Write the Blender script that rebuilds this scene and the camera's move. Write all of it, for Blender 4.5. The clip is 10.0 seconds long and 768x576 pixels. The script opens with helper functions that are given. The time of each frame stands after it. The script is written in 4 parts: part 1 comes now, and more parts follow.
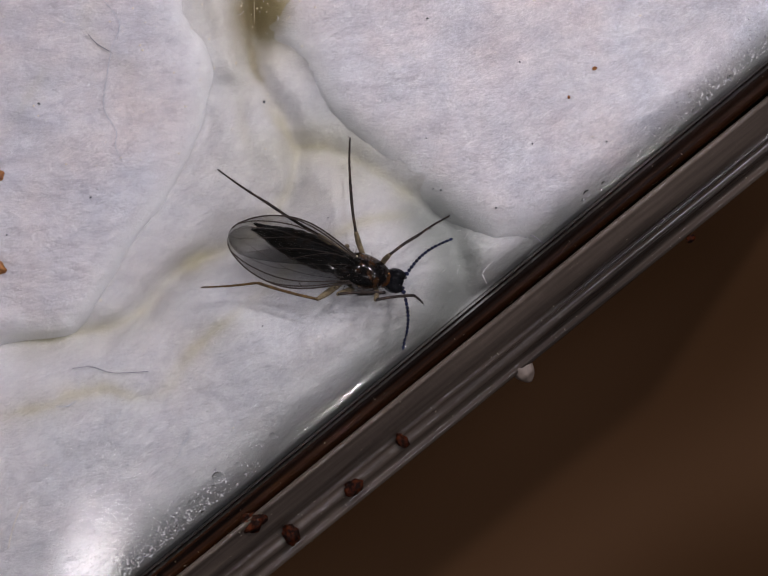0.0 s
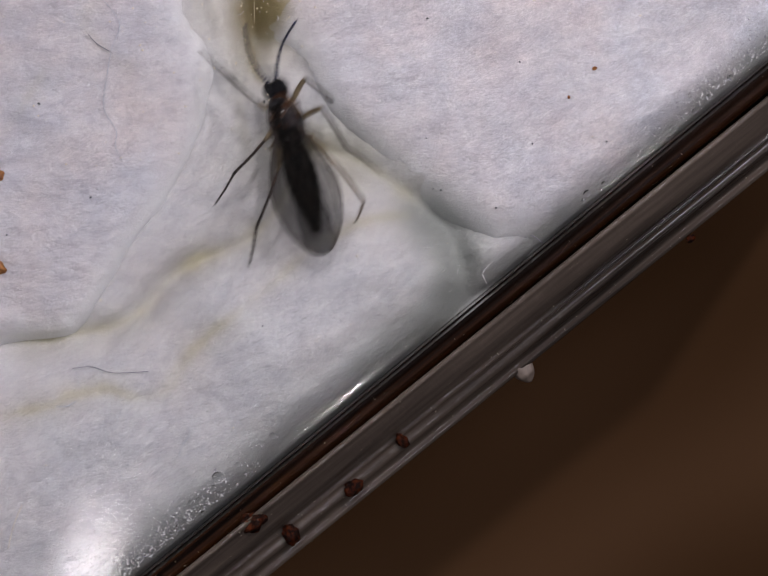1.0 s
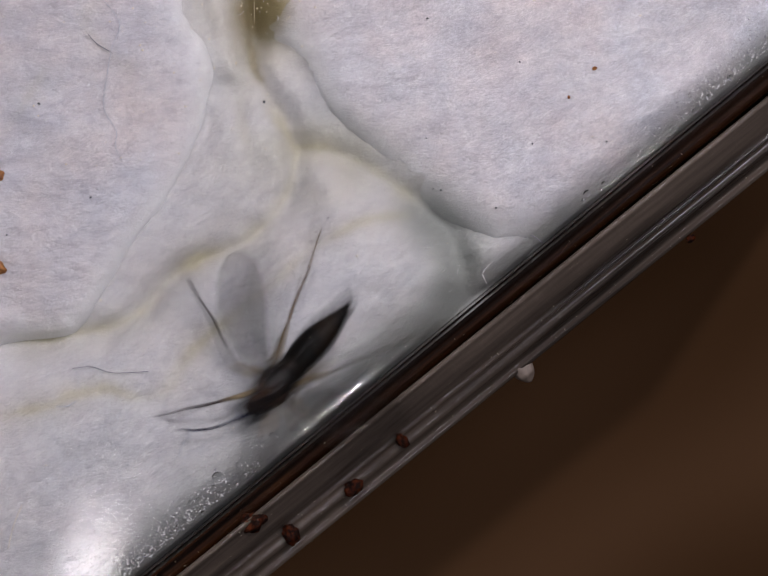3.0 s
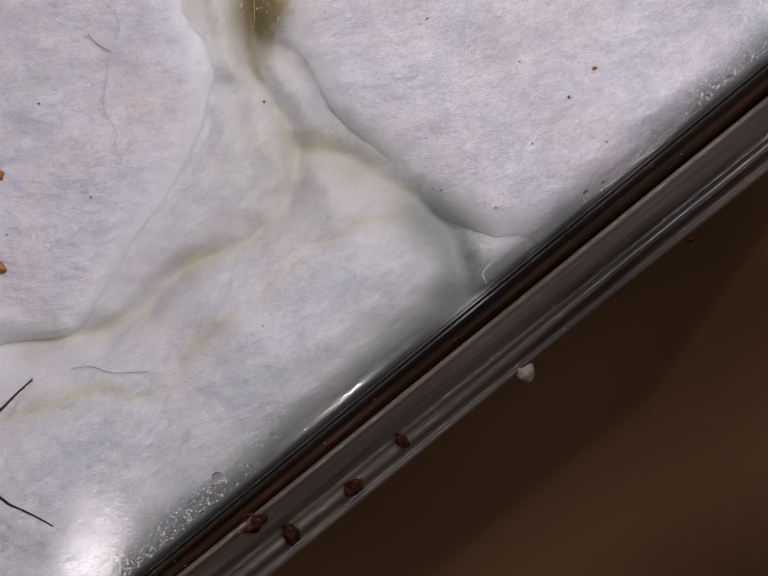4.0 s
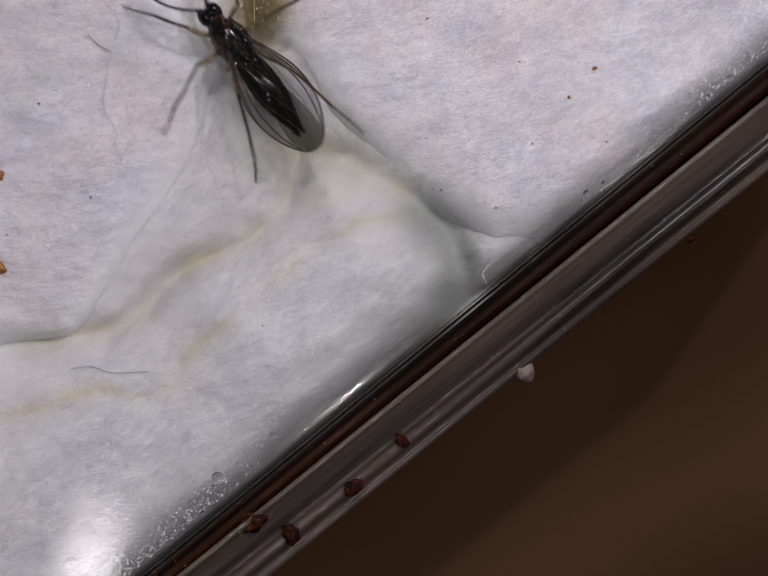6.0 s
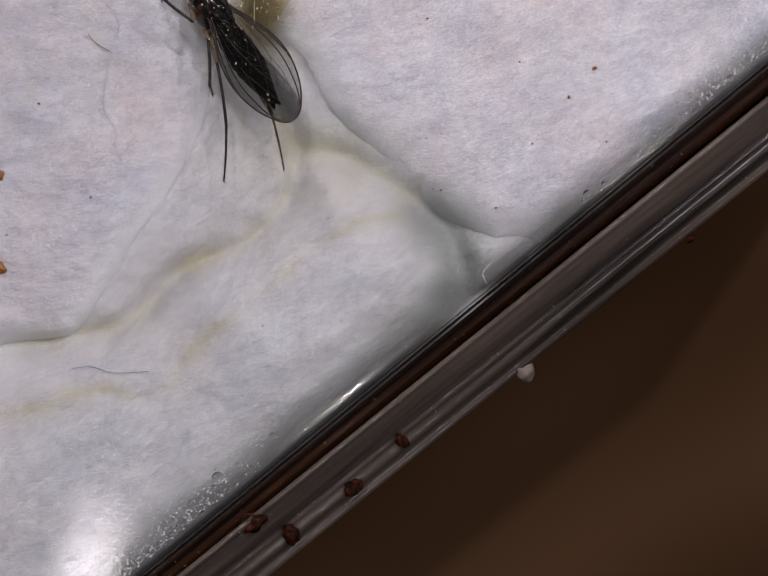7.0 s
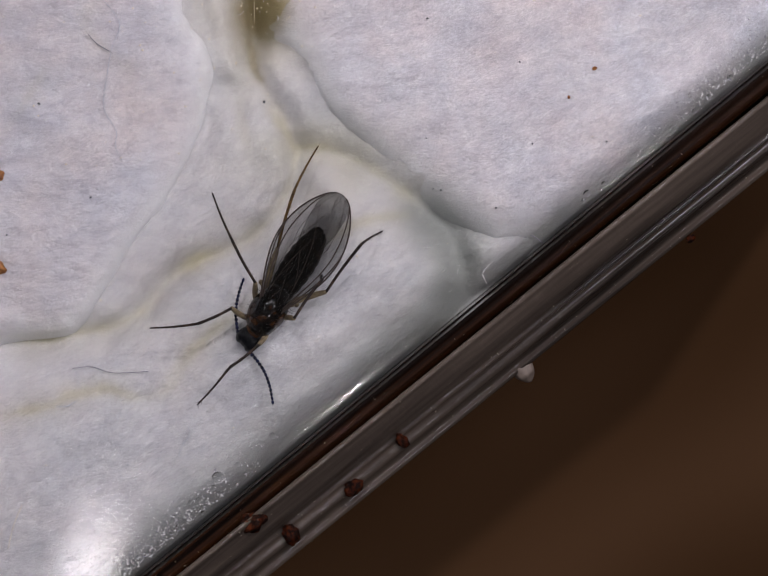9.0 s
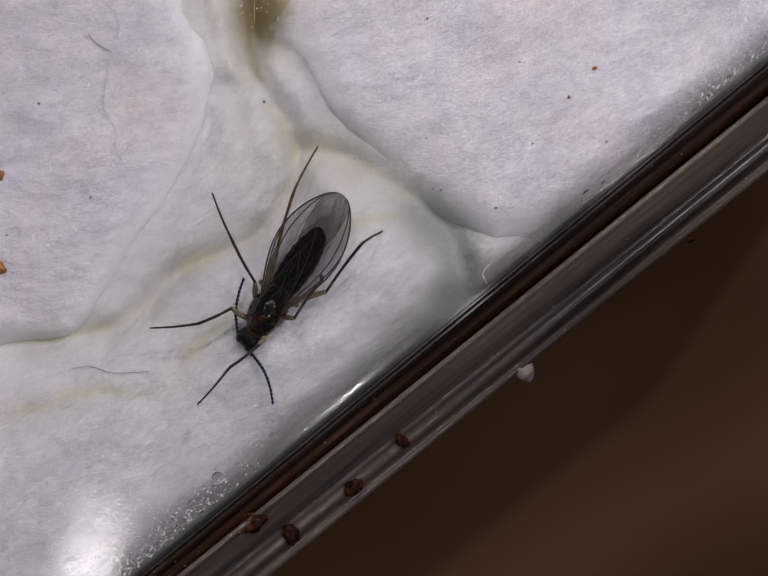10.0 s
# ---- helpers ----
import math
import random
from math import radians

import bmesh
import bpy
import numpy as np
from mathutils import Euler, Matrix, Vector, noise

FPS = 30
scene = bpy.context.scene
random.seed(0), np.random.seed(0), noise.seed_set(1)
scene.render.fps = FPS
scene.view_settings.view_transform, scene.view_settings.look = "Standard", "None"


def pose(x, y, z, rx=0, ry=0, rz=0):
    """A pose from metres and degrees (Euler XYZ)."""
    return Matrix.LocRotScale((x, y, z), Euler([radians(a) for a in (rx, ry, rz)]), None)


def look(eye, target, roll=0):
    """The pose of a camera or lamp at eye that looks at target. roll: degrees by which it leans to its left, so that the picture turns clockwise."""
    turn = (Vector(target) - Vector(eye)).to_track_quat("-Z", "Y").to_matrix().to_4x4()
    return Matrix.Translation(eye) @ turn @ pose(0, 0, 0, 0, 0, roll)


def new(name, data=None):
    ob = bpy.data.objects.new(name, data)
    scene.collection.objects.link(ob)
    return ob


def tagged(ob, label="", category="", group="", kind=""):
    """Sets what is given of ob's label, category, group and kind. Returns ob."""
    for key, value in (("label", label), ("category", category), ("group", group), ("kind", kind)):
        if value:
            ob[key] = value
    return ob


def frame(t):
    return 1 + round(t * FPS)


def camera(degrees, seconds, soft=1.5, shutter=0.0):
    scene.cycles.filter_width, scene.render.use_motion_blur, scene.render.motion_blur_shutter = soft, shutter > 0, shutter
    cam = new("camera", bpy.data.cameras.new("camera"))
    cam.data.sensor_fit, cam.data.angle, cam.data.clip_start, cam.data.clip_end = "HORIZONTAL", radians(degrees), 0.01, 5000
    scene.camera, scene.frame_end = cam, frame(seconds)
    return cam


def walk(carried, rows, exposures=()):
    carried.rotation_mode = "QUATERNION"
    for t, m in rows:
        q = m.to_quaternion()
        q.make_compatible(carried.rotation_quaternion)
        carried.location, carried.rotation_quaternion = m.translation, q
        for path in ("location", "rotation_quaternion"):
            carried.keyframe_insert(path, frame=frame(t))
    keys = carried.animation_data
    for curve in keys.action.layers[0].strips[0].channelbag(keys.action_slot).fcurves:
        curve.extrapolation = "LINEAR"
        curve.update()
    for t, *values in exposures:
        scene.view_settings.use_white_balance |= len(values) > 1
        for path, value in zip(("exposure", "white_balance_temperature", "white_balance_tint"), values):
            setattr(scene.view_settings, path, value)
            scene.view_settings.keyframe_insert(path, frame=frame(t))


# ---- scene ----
MM = 0.001          # all small lengths below are written in millimetres

# ---------------------------------------------------------------- camera
HEIGHT = 74.744
cam = camera(8.0, 10.0, soft=1.25, shutter=0.9)
TOP = pose(0, 0, HEIGHT * MM)
walk(cam, [(0, TOP), (10, TOP)], exposures=[(0, 0.0), (10, 0.0)])

# ---------------------------------------------------------------- light
world = bpy.data.worlds.new("room")
scene.world = world
world.use_nodes = True
world.node_tree.nodes["Background"].inputs["Color"].default_value = (0.80, 0.87, 1.0, 1)
world.node_tree.nodes["Background"].inputs["Strength"].default_value = 0.035


def led(x, y, z, power, colour):
    lamp = bpy.data.lights.new("microscope_led", "AREA")
    lamp.shape, lamp.size, lamp.energy, lamp.color = "DISK", 0.9 * MM, power, colour
    ob = new("microscope_led", lamp)
    ob.matrix_world = look((x * MM, y * MM, z * MM), (0, 0, 0))
    return ob


# the ring of light-emitting diodes round the objective, a little off its axis
for k, power in enumerate((0.00012, 0.00050, 0.00060, 0.00095, 0.00205, 0.00203, 0.00138, 0.00048)):
    a = radians(225 + 45 * k)
    led(5.6 + 15.4 * math.cos(a), 5.6 + 15.4 * math.sin(a), 27, power, (1.0, 0.925, 0.965))


# ---------------------------------------------------------------- materials
def material(name, base, rough=0.5, metal=0.0, spec=0.5):
    m = bpy.data.materials.new(name)
    m.use_nodes = True
    b = m.node_tree.nodes["Principled BSDF"]
    b.inputs["Base Color"].default_value = (*base, 1)
    b.inputs["Roughness"].default_value = rough
    b.inputs["Metallic"].default_value = metal
    b.inputs["Specular IOR Level"].default_value = spec
    return m


def node(m, kind, **values):
    n = m.node_tree.nodes.new(kind)
    for key, value in values.items():
        n.inputs[key.replace("_", " ")].default_value = value
    return n


def wire(m, a, out, b, into):
    m.node_tree.links.new(a.outputs[out], b.inputs[into])


def principled(m):
    return m.node_tree.nodes["Principled BSDF"]


def space(m, scale=(1, 1, 1), turn=0.0):
    """Object coordinates in millimetres, stretched and turned."""
    t = node(m, "ShaderNodeTexCoord")
    p = m.node_tree.nodes.new("ShaderNodeMapping")
    p.vector_type = "TEXTURE"
    p.inputs["Scale"].default_value = [0.001 / s for s in scale]
    p.inputs["Rotation"].default_value = (0, 0, -radians(turn))
    wire(m, t, "Object", p, "Vector")
    return p


def mottle(m, low, high, scale, stretch=(1, 1, 1), turn=0.0, detail=6.0, lo=0.35, hi=0.65):
    """The base colour runs from low to high with a noise of so many cells a millimetre."""
    p = space(m, stretch, turn)
    n = node(m, "ShaderNodeTexNoise", Scale=scale, Detail=detail, Roughness=0.6)
    r = m.node_tree.nodes.new("ShaderNodeValToRGB")
    r.color_ramp.elements[0].position, r.color_ramp.elements[1].position = lo, hi
    r.color_ramp.elements[0].color, r.color_ramp.elements[1].color = (*low, 1), (*high, 1)
    wire(m, p, "Vector", n, "Vector")
    wire(m, n, "Fac", r, "Fac")
    wire(m, r, "Color", principled(m), "Base Color")
    return r


def relief(m, scale, depth, stretch=(1, 1, 1), turn=0.0, detail=5.0):
    """A bump of so many millimetres."""
    p = space(m, stretch, turn)
    n = node(m, "ShaderNodeTexNoise", Scale=scale, Detail=detail, Roughness=0.65)
    b = node(m, "ShaderNodeBump", Strength=1.0, Distance=depth * MM)
    wire(m, p, "Vector", n, "Vector")
    wire(m, n, "Fac", b, "Height")
    old = principled(m).inputs["Normal"].links
    if old:
        m.node_tree.links.new(old[0].from_socket, b.inputs["Normal"])
    wire(m, b, "Normal", principled(m), "Normal")


def paper(name, clean_a, clean_b, turn, sharp):
    """Damp tissue: white fibre that lets some light through, with cream stains where the attribute damp says so."""
    m = material(name, clean_a, 0.5, spec=0.3)
    principled(m).inputs["Subsurface Weight"].default_value = 0.6
    principled(m).inputs["Subsurface Radius"].default_value = (1.0, 0.95, 0.9)
    principled(m).inputs["Subsurface Scale"].default_value = 0.10 * MM
    ramp = mottle(m, clean_a, clean_b, 0.75, (1, 1, 1), 0, 4.0, 0.3, 0.7)
    for scale, stretch, dark, lo, hi in ((2.2, (0.8, 1.1, 1), 0.91, 0.36, 0.62), (5, (0.42, 1.3, 1), 1 - 0.09 * sharp, 0.36, 0.64),
                                         (9, (0.7, 1.2, 1), 1 - 0.10 * sharp, 0.36, 0.62), (26, (0.5, 1.4, 1), 1 - 0.14 * sharp, 0.34, 0.60), (60, (0.85, 1.15, 1), 1 - 0.30 * sharp, 0.36, 0.62)):
        p = space(m, stretch, turn)
        n = node(m, "ShaderNodeTexNoise", Scale=scale, Detail=5.0, Roughness=0.62)
        thin = m.node_tree.nodes.new("ShaderNodeValToRGB")
        thin.color_ramp.elements[0].position, thin.color_ramp.elements[1].position = lo, hi
        thin.color_ramp.elements[0].color, thin.color_ramp.elements[1].color = (dark, dark, dark * 1.02, 1), (1, 1, 1, 1)
        weave = m.node_tree.nodes.new("ShaderNodeMixRGB")
        weave.blend_type = "MULTIPLY"
        weave.inputs["Fac"].default_value = 1.0
        wire(m, p, "Vector", n, "Vector")
        wire(m, n, "Fac", thin, "Fac")
        wire(m, ramp, "Color", weave, "Color1")
        wire(m, thin, "Color", weave, "Color2")
        ramp = weave
    worn = m.node_tree.nodes.new("ShaderNodeAttribute")
    worn.attribute_name = "thin"
    frayed = m.node_tree.nodes.new("ShaderNodeMixRGB")
    frayed.inputs["Color2"].default_value = (0.73, 0.74, 0.76, 1)
    wire(m, worn, "Fac", frayed, "Fac")
    wire(m, ramp, "Color", frayed, "Color1")
    ramp = frayed
    att = m.node_tree.nodes.new("ShaderNodeAttribute")
    att.attribute_name = "damp"
    mix = m.node_tree.nodes.new("ShaderNodeMixRGB")
    mix.inputs["Color2"].default_value = (0.48, 0.455, 0.325, 1)
    wire(m, att, "Fac", mix, "Fac")
    wire(m, ramp, "Color", mix, "Color1")
    wet_shade_mark = m.node_tree.nodes.new("ShaderNodeAttribute")
    wet_shade_mark.attribute_name = "wet_shade"
    # grey for wet tissue and for shade painted beside the mound and lid edge
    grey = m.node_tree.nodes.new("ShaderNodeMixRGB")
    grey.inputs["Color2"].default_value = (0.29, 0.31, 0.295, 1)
    olive_shade = m.node_tree.nodes.new("ShaderNodeAttribute")
    olive_shade.attribute_name = "olive_shade"
    olive = m.node_tree.nodes.new("ShaderNodeMixRGB")
    # dark olive: the hollow's tone together with the shade of its depth
    olive.inputs["Color2"].default_value = (0.24, 0.185, 0.065, 1)
    wire(m, olive_shade, "Fac", olive, "Fac")
    wire(m, mix, "Color", olive, "Color1")
    wire(m, wet_shade_mark, "Fac", grey, "Fac")
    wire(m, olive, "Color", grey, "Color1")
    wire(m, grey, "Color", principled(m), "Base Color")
    relief(m, 6, 0.016 * sharp, (0.7, 1.25, 1), turn, 5)
    relief(m, 26, 0.014 * sharp, (0.8, 1.2, 1), turn + 20, 3)
    return m


WHITE_PAPER = paper("damp_tissue", (0.74, 0.765, 0.78), (0.82, 0.80, 0.785), -35, 0.95)
FOLD_PAPER = paper("soft_tissue", (0.76, 0.785, 0.84), (0.88, 0.82, 0.805), -15, 1.05)
FLAP_PAPER = paper("embossed_tissue", (0.89, 0.92, 0.97), (1.0, 0.925, 0.91), -25, 1.25)

LID = material("clear_plastic", (1, 1, 1), 0.0, spec=0.5)
principled(LID).inputs["Transmission Weight"].default_value = 1.0
principled(LID).inputs["IOR"].default_value = 1.03
principled(LID).inputs["Coat Weight"].default_value = 0.8
principled(LID).inputs["Coat IOR"].default_value = 1.5
principled(LID).inputs["Coat Roughness"].default_value = 0.02
relief(LID, 5, 0.0013, (0.6, 1.0, 1), -20, 3)
relief(LID, 22, 0.0016, (0.40, 1.0, 1), 12, 2)
scratches = principled(LID).inputs["Normal"].links[0]
LID.node_tree.links.new(scratches.from_socket, principled(LID).inputs["Coat Normal"])
LID.node_tree.links.remove(scratches)
LID_EDGE = material("clear_plastic_edge", (1, 1, 1), 0.0)
principled(LID_EDGE).inputs["Transmission Weight"].default_value = 1.0
principled(LID_EDGE).inputs["IOR"].default_value = 1.03
principled(LID_EDGE).inputs["Coat Weight"].default_value = 1.0
principled(LID_EDGE).inputs["Coat Roughness"].default_value = 0.03
relief(LID_EDGE, 20, 0.0015, (1.0, 0.6, 1), -39.4, 3)
scratches = principled(LID_EDGE).inputs["Normal"].links[0]
LID_EDGE.node_tree.links.new(scratches.from_socket, principled(LID_EDGE).inputs["Coat Normal"])
LID_EDGE.node_tree.links.remove(scratches)

RIM = material("smoky_plastic", (0.10, 0.085, 0.075), 0.17)
mottle(RIM, (0.018, 0.013, 0.011), (0.115, 0.090, 0.074), 1.3, (0.10, 2.2, 1), -39.4, lo=0.38, hi=0.66)
relief(RIM, 15, 0.0060, (1.0, 0.12, 1), -39.4, 2)

# streaky brown that stands for reflections down the dark gap beside the lid
GAP_BROWN = material("dark_brown_gap", (0.035, 0.010, 0.005), 0.45, spec=0.06)
mottle(GAP_BROWN, (0.003, 0.0009, 0.0003), (0.034, 0.010, 0.0018), 5, (0.014, 1.4, 1), -39.4, 2.0, 0.40, 0.70)
relief(GAP_BROWN, 9, 0.003, (0.3, 1.5, 1), -39.4)

WOOD = material("dark_wood", (0.05, 0.025, 0.01), 0.6, spec=0.15)
mottle(WOOD, (0.095, 0.039, 0.009), (0.31, 0.160, 0.080), 0.22, (0.35, 1.0, 1), -33, 1.0, 0.30, 0.72)

CLEAR = material("clear_box_plastic", (0.75, 0.74, 0.72), 0.15)
principled(CLEAR).inputs["Transmission Weight"].default_value = 0.8

RUST = material("rusty_crumb", (0.10, 0.022, 0.006), 0.6, spec=0.12)
mottle(RUST, (0.008, 0.002, 0.001), (0.11, 0.020, 0.003), 14, lo=0.45, hi=0.75)
relief(RUST, 35, 0.02)
OCHRE = material("ochre_crumb", (0.30, 0.11, 0.02), 0.6)
mottle(OCHRE, (0.16, 0.05, 0.01), (0.40, 0.17, 0.04), 25)
SOOT = material("dark_speck", (0.04, 0.045, 0.06), 0.6)
mottle(SOOT, (0.02, 0.02, 0.03), (0.08, 0.09, 0.11), 30)
PALE = material("pale_grain", (0.72, 0.66, 0.58), 0.5)
mottle(PALE, (0.13, 0.10, 0.085), (0.26, 0.21, 0.18), 4)
FIBRE_BLUE = material("blue_grey_fibre", (0.42, 0.47, 0.55), 0.5)
FIBRE_DARK = material("dark_fibre", (0.20, 0.20, 0.24), 0.5)
FIBRE_WHITE = material("white_fibre", (0.85, 0.85, 0.87), 0.25, spec=0.8)
DROP = material("water", (1, 1, 1), 0.02)
principled(DROP).inputs["Transmission Weight"].default_value = 1.0
principled(DROP).inputs["IOR"].default_value = 1.2
principled(DROP).inputs["Coat Weight"].default_value = 1.0
# white and dark patches put the droplets' sparkle into the colour
SPARKLE_FLAKE = material("sparkle_flake", (0.86, 0.86, 0.88), 0.15, spec=0.9)
mottle(SPARKLE_FLAKE, (0.30, 0.30, 0.34), (0.97, 0.97, 0.99), 30, lo=0.42, hi=0.58)
RIM_DUST = material("dust_on_rim", (0.26, 0.22, 0.17), 0.5)
DUST = material("dust_on_plastic", (0.74, 0.66, 0.48), 0.4)

CHITIN = material("thorax_chitin", (0.035, 0.016, 0.008), 0.13, spec=0.35)
mottle(CHITIN, (0.002, 0.0013, 0.001), (0.085, 0.032, 0.008), 4.2, lo=0.50, hi=0.78, detail=4.0)
relief(CHITIN, 9, 0.004, detail=1.0)
BELLY = material("abdomen_skin", (0.03, 0.022, 0.014), 0.35, spec=0.10)
mottle(BELLY, (0.001, 0.0008, 0.0006), (0.026, 0.011, 0.003), 4, (2.2, 0.5, 1), lo=0.50, hi=0.78)
HEAD = material("head_black", (0.002, 0.002, 0.003), 0.12, spec=0.15)
EYE = material("compound_eye", (0.002, 0.002, 0.003), 0.16, spec=0.2)
relief(EYE, 34, 0.0012, detail=0.0)
ANTENNA = material("antenna_bristle", (0.018, 0.018, 0.030), 0.5, spec=0.1)
mottle(ANTENNA, (0.005, 0.005, 0.010), (0.014, 0.020, 0.070), 14)
LEG_DARK = material("leg_dark", (0.03, 0.02, 0.02), 0.40, spec=0.15)
mottle(LEG_DARK, (0.010, 0.008, 0.008), (0.075, 0.048, 0.036), 10, lo=0.42, hi=0.70)
LEG_AMBER = material("leg_olive", (0.12, 0.075, 0.025), 0.40, spec=0.2)
mottle(LEG_AMBER, (0.030, 0.018, 0.008), (0.15, 0.088, 0.026), 9)
LEG_PALE = material("leg_amber", (0.20, 0.155, 0.09), 0.40, spec=0.2)
mottle(LEG_PALE, (0.075, 0.058, 0.038), (0.27, 0.215, 0.13), 7)
VEIN = material("wing_vein", (0.040, 0.030, 0.026), 0.45, spec=0.1)
MEMBRANE = material("wing_membrane", (0.005, 0.004, 0.003), 0.10, spec=0.05)
principled(MEMBRANE).inputs["Alpha"].default_value = 0.27


# ---------------------------------------------------------------- mesh helpers
def part(name, bm, mat, parent=None, label="", smooth=True):
    mesh = bpy.data.meshes.new(name)
    bmesh.ops.scale(bm, vec=(MM, MM, MM), verts=bm.verts)
    for f in bm.faces:
        f.smooth = smooth
    bm.to_mesh(mesh)
    bm.free()
    mesh.materials.append(mat)
    ob = new(name, mesh)
    ob.parent = parent
    return tagged(ob, label) if label else ob


def spline(points, steps=6, closed=False):
    """A smooth line through a few points (Catmull-Rom)."""
    p = [np.array(q, float) for q in points]
    n = len(p)
    out = []
    for i in range(n if closed else n - 1):
        a, b, c, d = (p[j % n] if closed else p[min(max(j, 0), n - 1)] for j in (i - 1, i, i + 1, i + 2))
        for k in range(steps):
            t = k / steps
            out.append(0.5 * (2 * b + (c - a) * t + (2 * a - 5 * b + 4 * c - d) * t * t + (3 * b - a - 3 * c + d) * t ** 3))
    if not closed:
        out.append(p[-1])
    return out


def tube(bm, points, radii, sides=8, flat=1.0):
    """A closed tube along points, with a radius for each; flat squeezes it in height."""
    pts = [Vector(p) for p in points]
    rings = []
    for i, p in enumerate(pts):
        along = (pts[min(i + 1, len(pts) - 1)] - pts[max(i - 1, 0)]).normalized()
        side = along.cross(Vector((0, 0, 1)))
        side = side.normalized() if side.length > 1e-4 else Vector((0, 1, 0))
        up = side.cross(along)
        r = radii[i] if hasattr(radii, "__len__") else radii
        rings.append([bm.verts.new(p + r * (math.cos(a) * side + flat * math.sin(a) * up))
                      for a in (2 * math.pi * k / sides for k in range(sides))])
    for a, b in zip(rings, rings[1:]):
        for k in range(sides):
            bm.faces.new((a[k], a[(k + 1) % sides], b[(k + 1) % sides], b[k]))
    bm.faces.new(list(reversed(rings[0])))
    bm.faces.new(rings[-1])
    return bm


def ball(bm, centre, radii, turn=None, lumps=0.0, seed=0.0, fine=2):
    """An ellipsoid, lumpy if wanted."""
    made = bmesh.ops.create_icosphere(bm, subdivisions=fine, radius=1.0)["verts"]
    for v in made:
        k = 1 + lumps * noise.noise(v.co * 1.7 + Vector((seed, seed * 2.3, 0)))
        q = Vector((v.co.x * radii[0], v.co.y * radii[1], v.co.z * radii[2])) * k
        v.co = (turn @ q if turn else q) + Vector(centre)
    return bm


# ---------------------------------------------------------------- plan: s runs along the box's edge, u outwards across it
EDGE = radians(39.4)
ALONG, OUT = (math.cos(EDGE), math.sin(EDGE)), (math.sin(EDGE), -math.cos(EDGE))
TABLE_Z, FLOOR_Z, LID_Z = -12.0, -11.2, 1.15


def plan(s, u, z=0.0):
    return (s * ALONG[0] + u * OUT[0], s * ALONG[1] + u * OUT[1], z)


def sweep(profile, s0, s1, steps, skew=0.0):
    """A closed profile of (u, z) run along the edge; skew shifts it outwards towards s1."""
    bm = bmesh.new()
    rings = []
    for i in range(steps + 1):
        s = s0 + (s1 - s0) * i / steps
        rings.append([bm.verts.new(plan(s, u + skew * s, z)) for u, z in profile])
    n = len(profile)
    for a, b in zip(rings, rings[1:]):
        for k in range(n):
            bm.faces.new((a[k], b[k], b[(k + 1) % n], a[(k + 1) % n]))
    bm.faces.new(rings[0])
    bm.faces.new(list(reversed(rings[-1])))
    bmesh.ops.recalc_face_normals(bm, faces=bm.faces)
    return bm


def arc(cu, cz, r, a0, a1, n):
    return [(cu + r * math.cos(radians(a0 + (a1 - a0) * k / n)), cz + r * math.sin(radians(a0 + (a1 - a0) * k / n))) for k in range(n + 1)]


# table
bm = bmesh.new()
bmesh.ops.create_grid(bm, x_segments=40, y_segments=40, size=150)
bmesh.ops.translate(bm, vec=(0, 0, TABLE_Z), verts=bm.verts)
tagged(part("ground", bm, WOOD), "dark brown wooden table top under the box", "table", kind="structure")

# box: smoky rim wall in front, plain walls behind, floor
box = tagged(new("specimen_box"), "small clear plastic box with a smoky grey rim, on dark wood", "box")
rim_profile = (arc(1.305, 0.26, 0.045, 180, 20, 6) + [(1.40, 0.235), (1.50, 0.20), (1.58, 0.15), (1.64, 0.06), (1.68, 0.045), (1.71, 0.06)]
               + arc(1.80, 0.06, 0.085, 160, 20, 12) + [(1.90, 0.03), (1.95, -0.01)] + arc(2.00, -0.06, 0.06, 110, 0, 6) + [(2.06, TABLE_Z), (1.26, TABLE_Z)])
part("rim", sweep(rim_profile, -8.6, 8.6, 120, 0.006), RIM, box, "smoky grey plastic rim with shiny ridges")
for name, prof, s0, s1 in (("back_wall", [(-8.6, 0.5), (-7.8, 0.5), (-7.8, TABLE_Z), (-8.6, TABLE_Z)], -8.6, 8.6),
                           ("side_wall", [(-7.8, 0.5), (1.2, 0.5), (1.2, TABLE_Z), (-7.8, TABLE_Z)], -8.6, -7.8),
                           ("side_wall", [(-7.8, 0.5), (1.2, 0.5), (1.2, TABLE_Z), (-7.8, TABLE_Z)], 7.8, 8.6)):
    part(name, sweep(prof, s0, s1, 2), CLEAR, box, smooth=False)
part("box_floor", sweep([(-7.8, FLOOR_Z), (1.2, FLOOR_Z), (1.2, TABLE_Z), (-7.8, TABLE_Z)], -7.8, 7.8, 2), CLEAR, box, smooth=False)
# a strip added in place of the deep gap between lid and rim
gap_strip_profile = [(0.965, 0.0), (1.00, 0.02), (1.04, 0.03), (1.08, 0.005), (1.12, -0.01), (1.15, 0.015), (1.19, 0.02), (1.22, 0.005), (1.255, -0.01), (1.255, -2.0), (0.965, -2.0)]
part("seal", sweep(gap_strip_profile, -7.8, 7.8, 120), GAP_BROWN, box, "dark reddish-brown ridged seal")

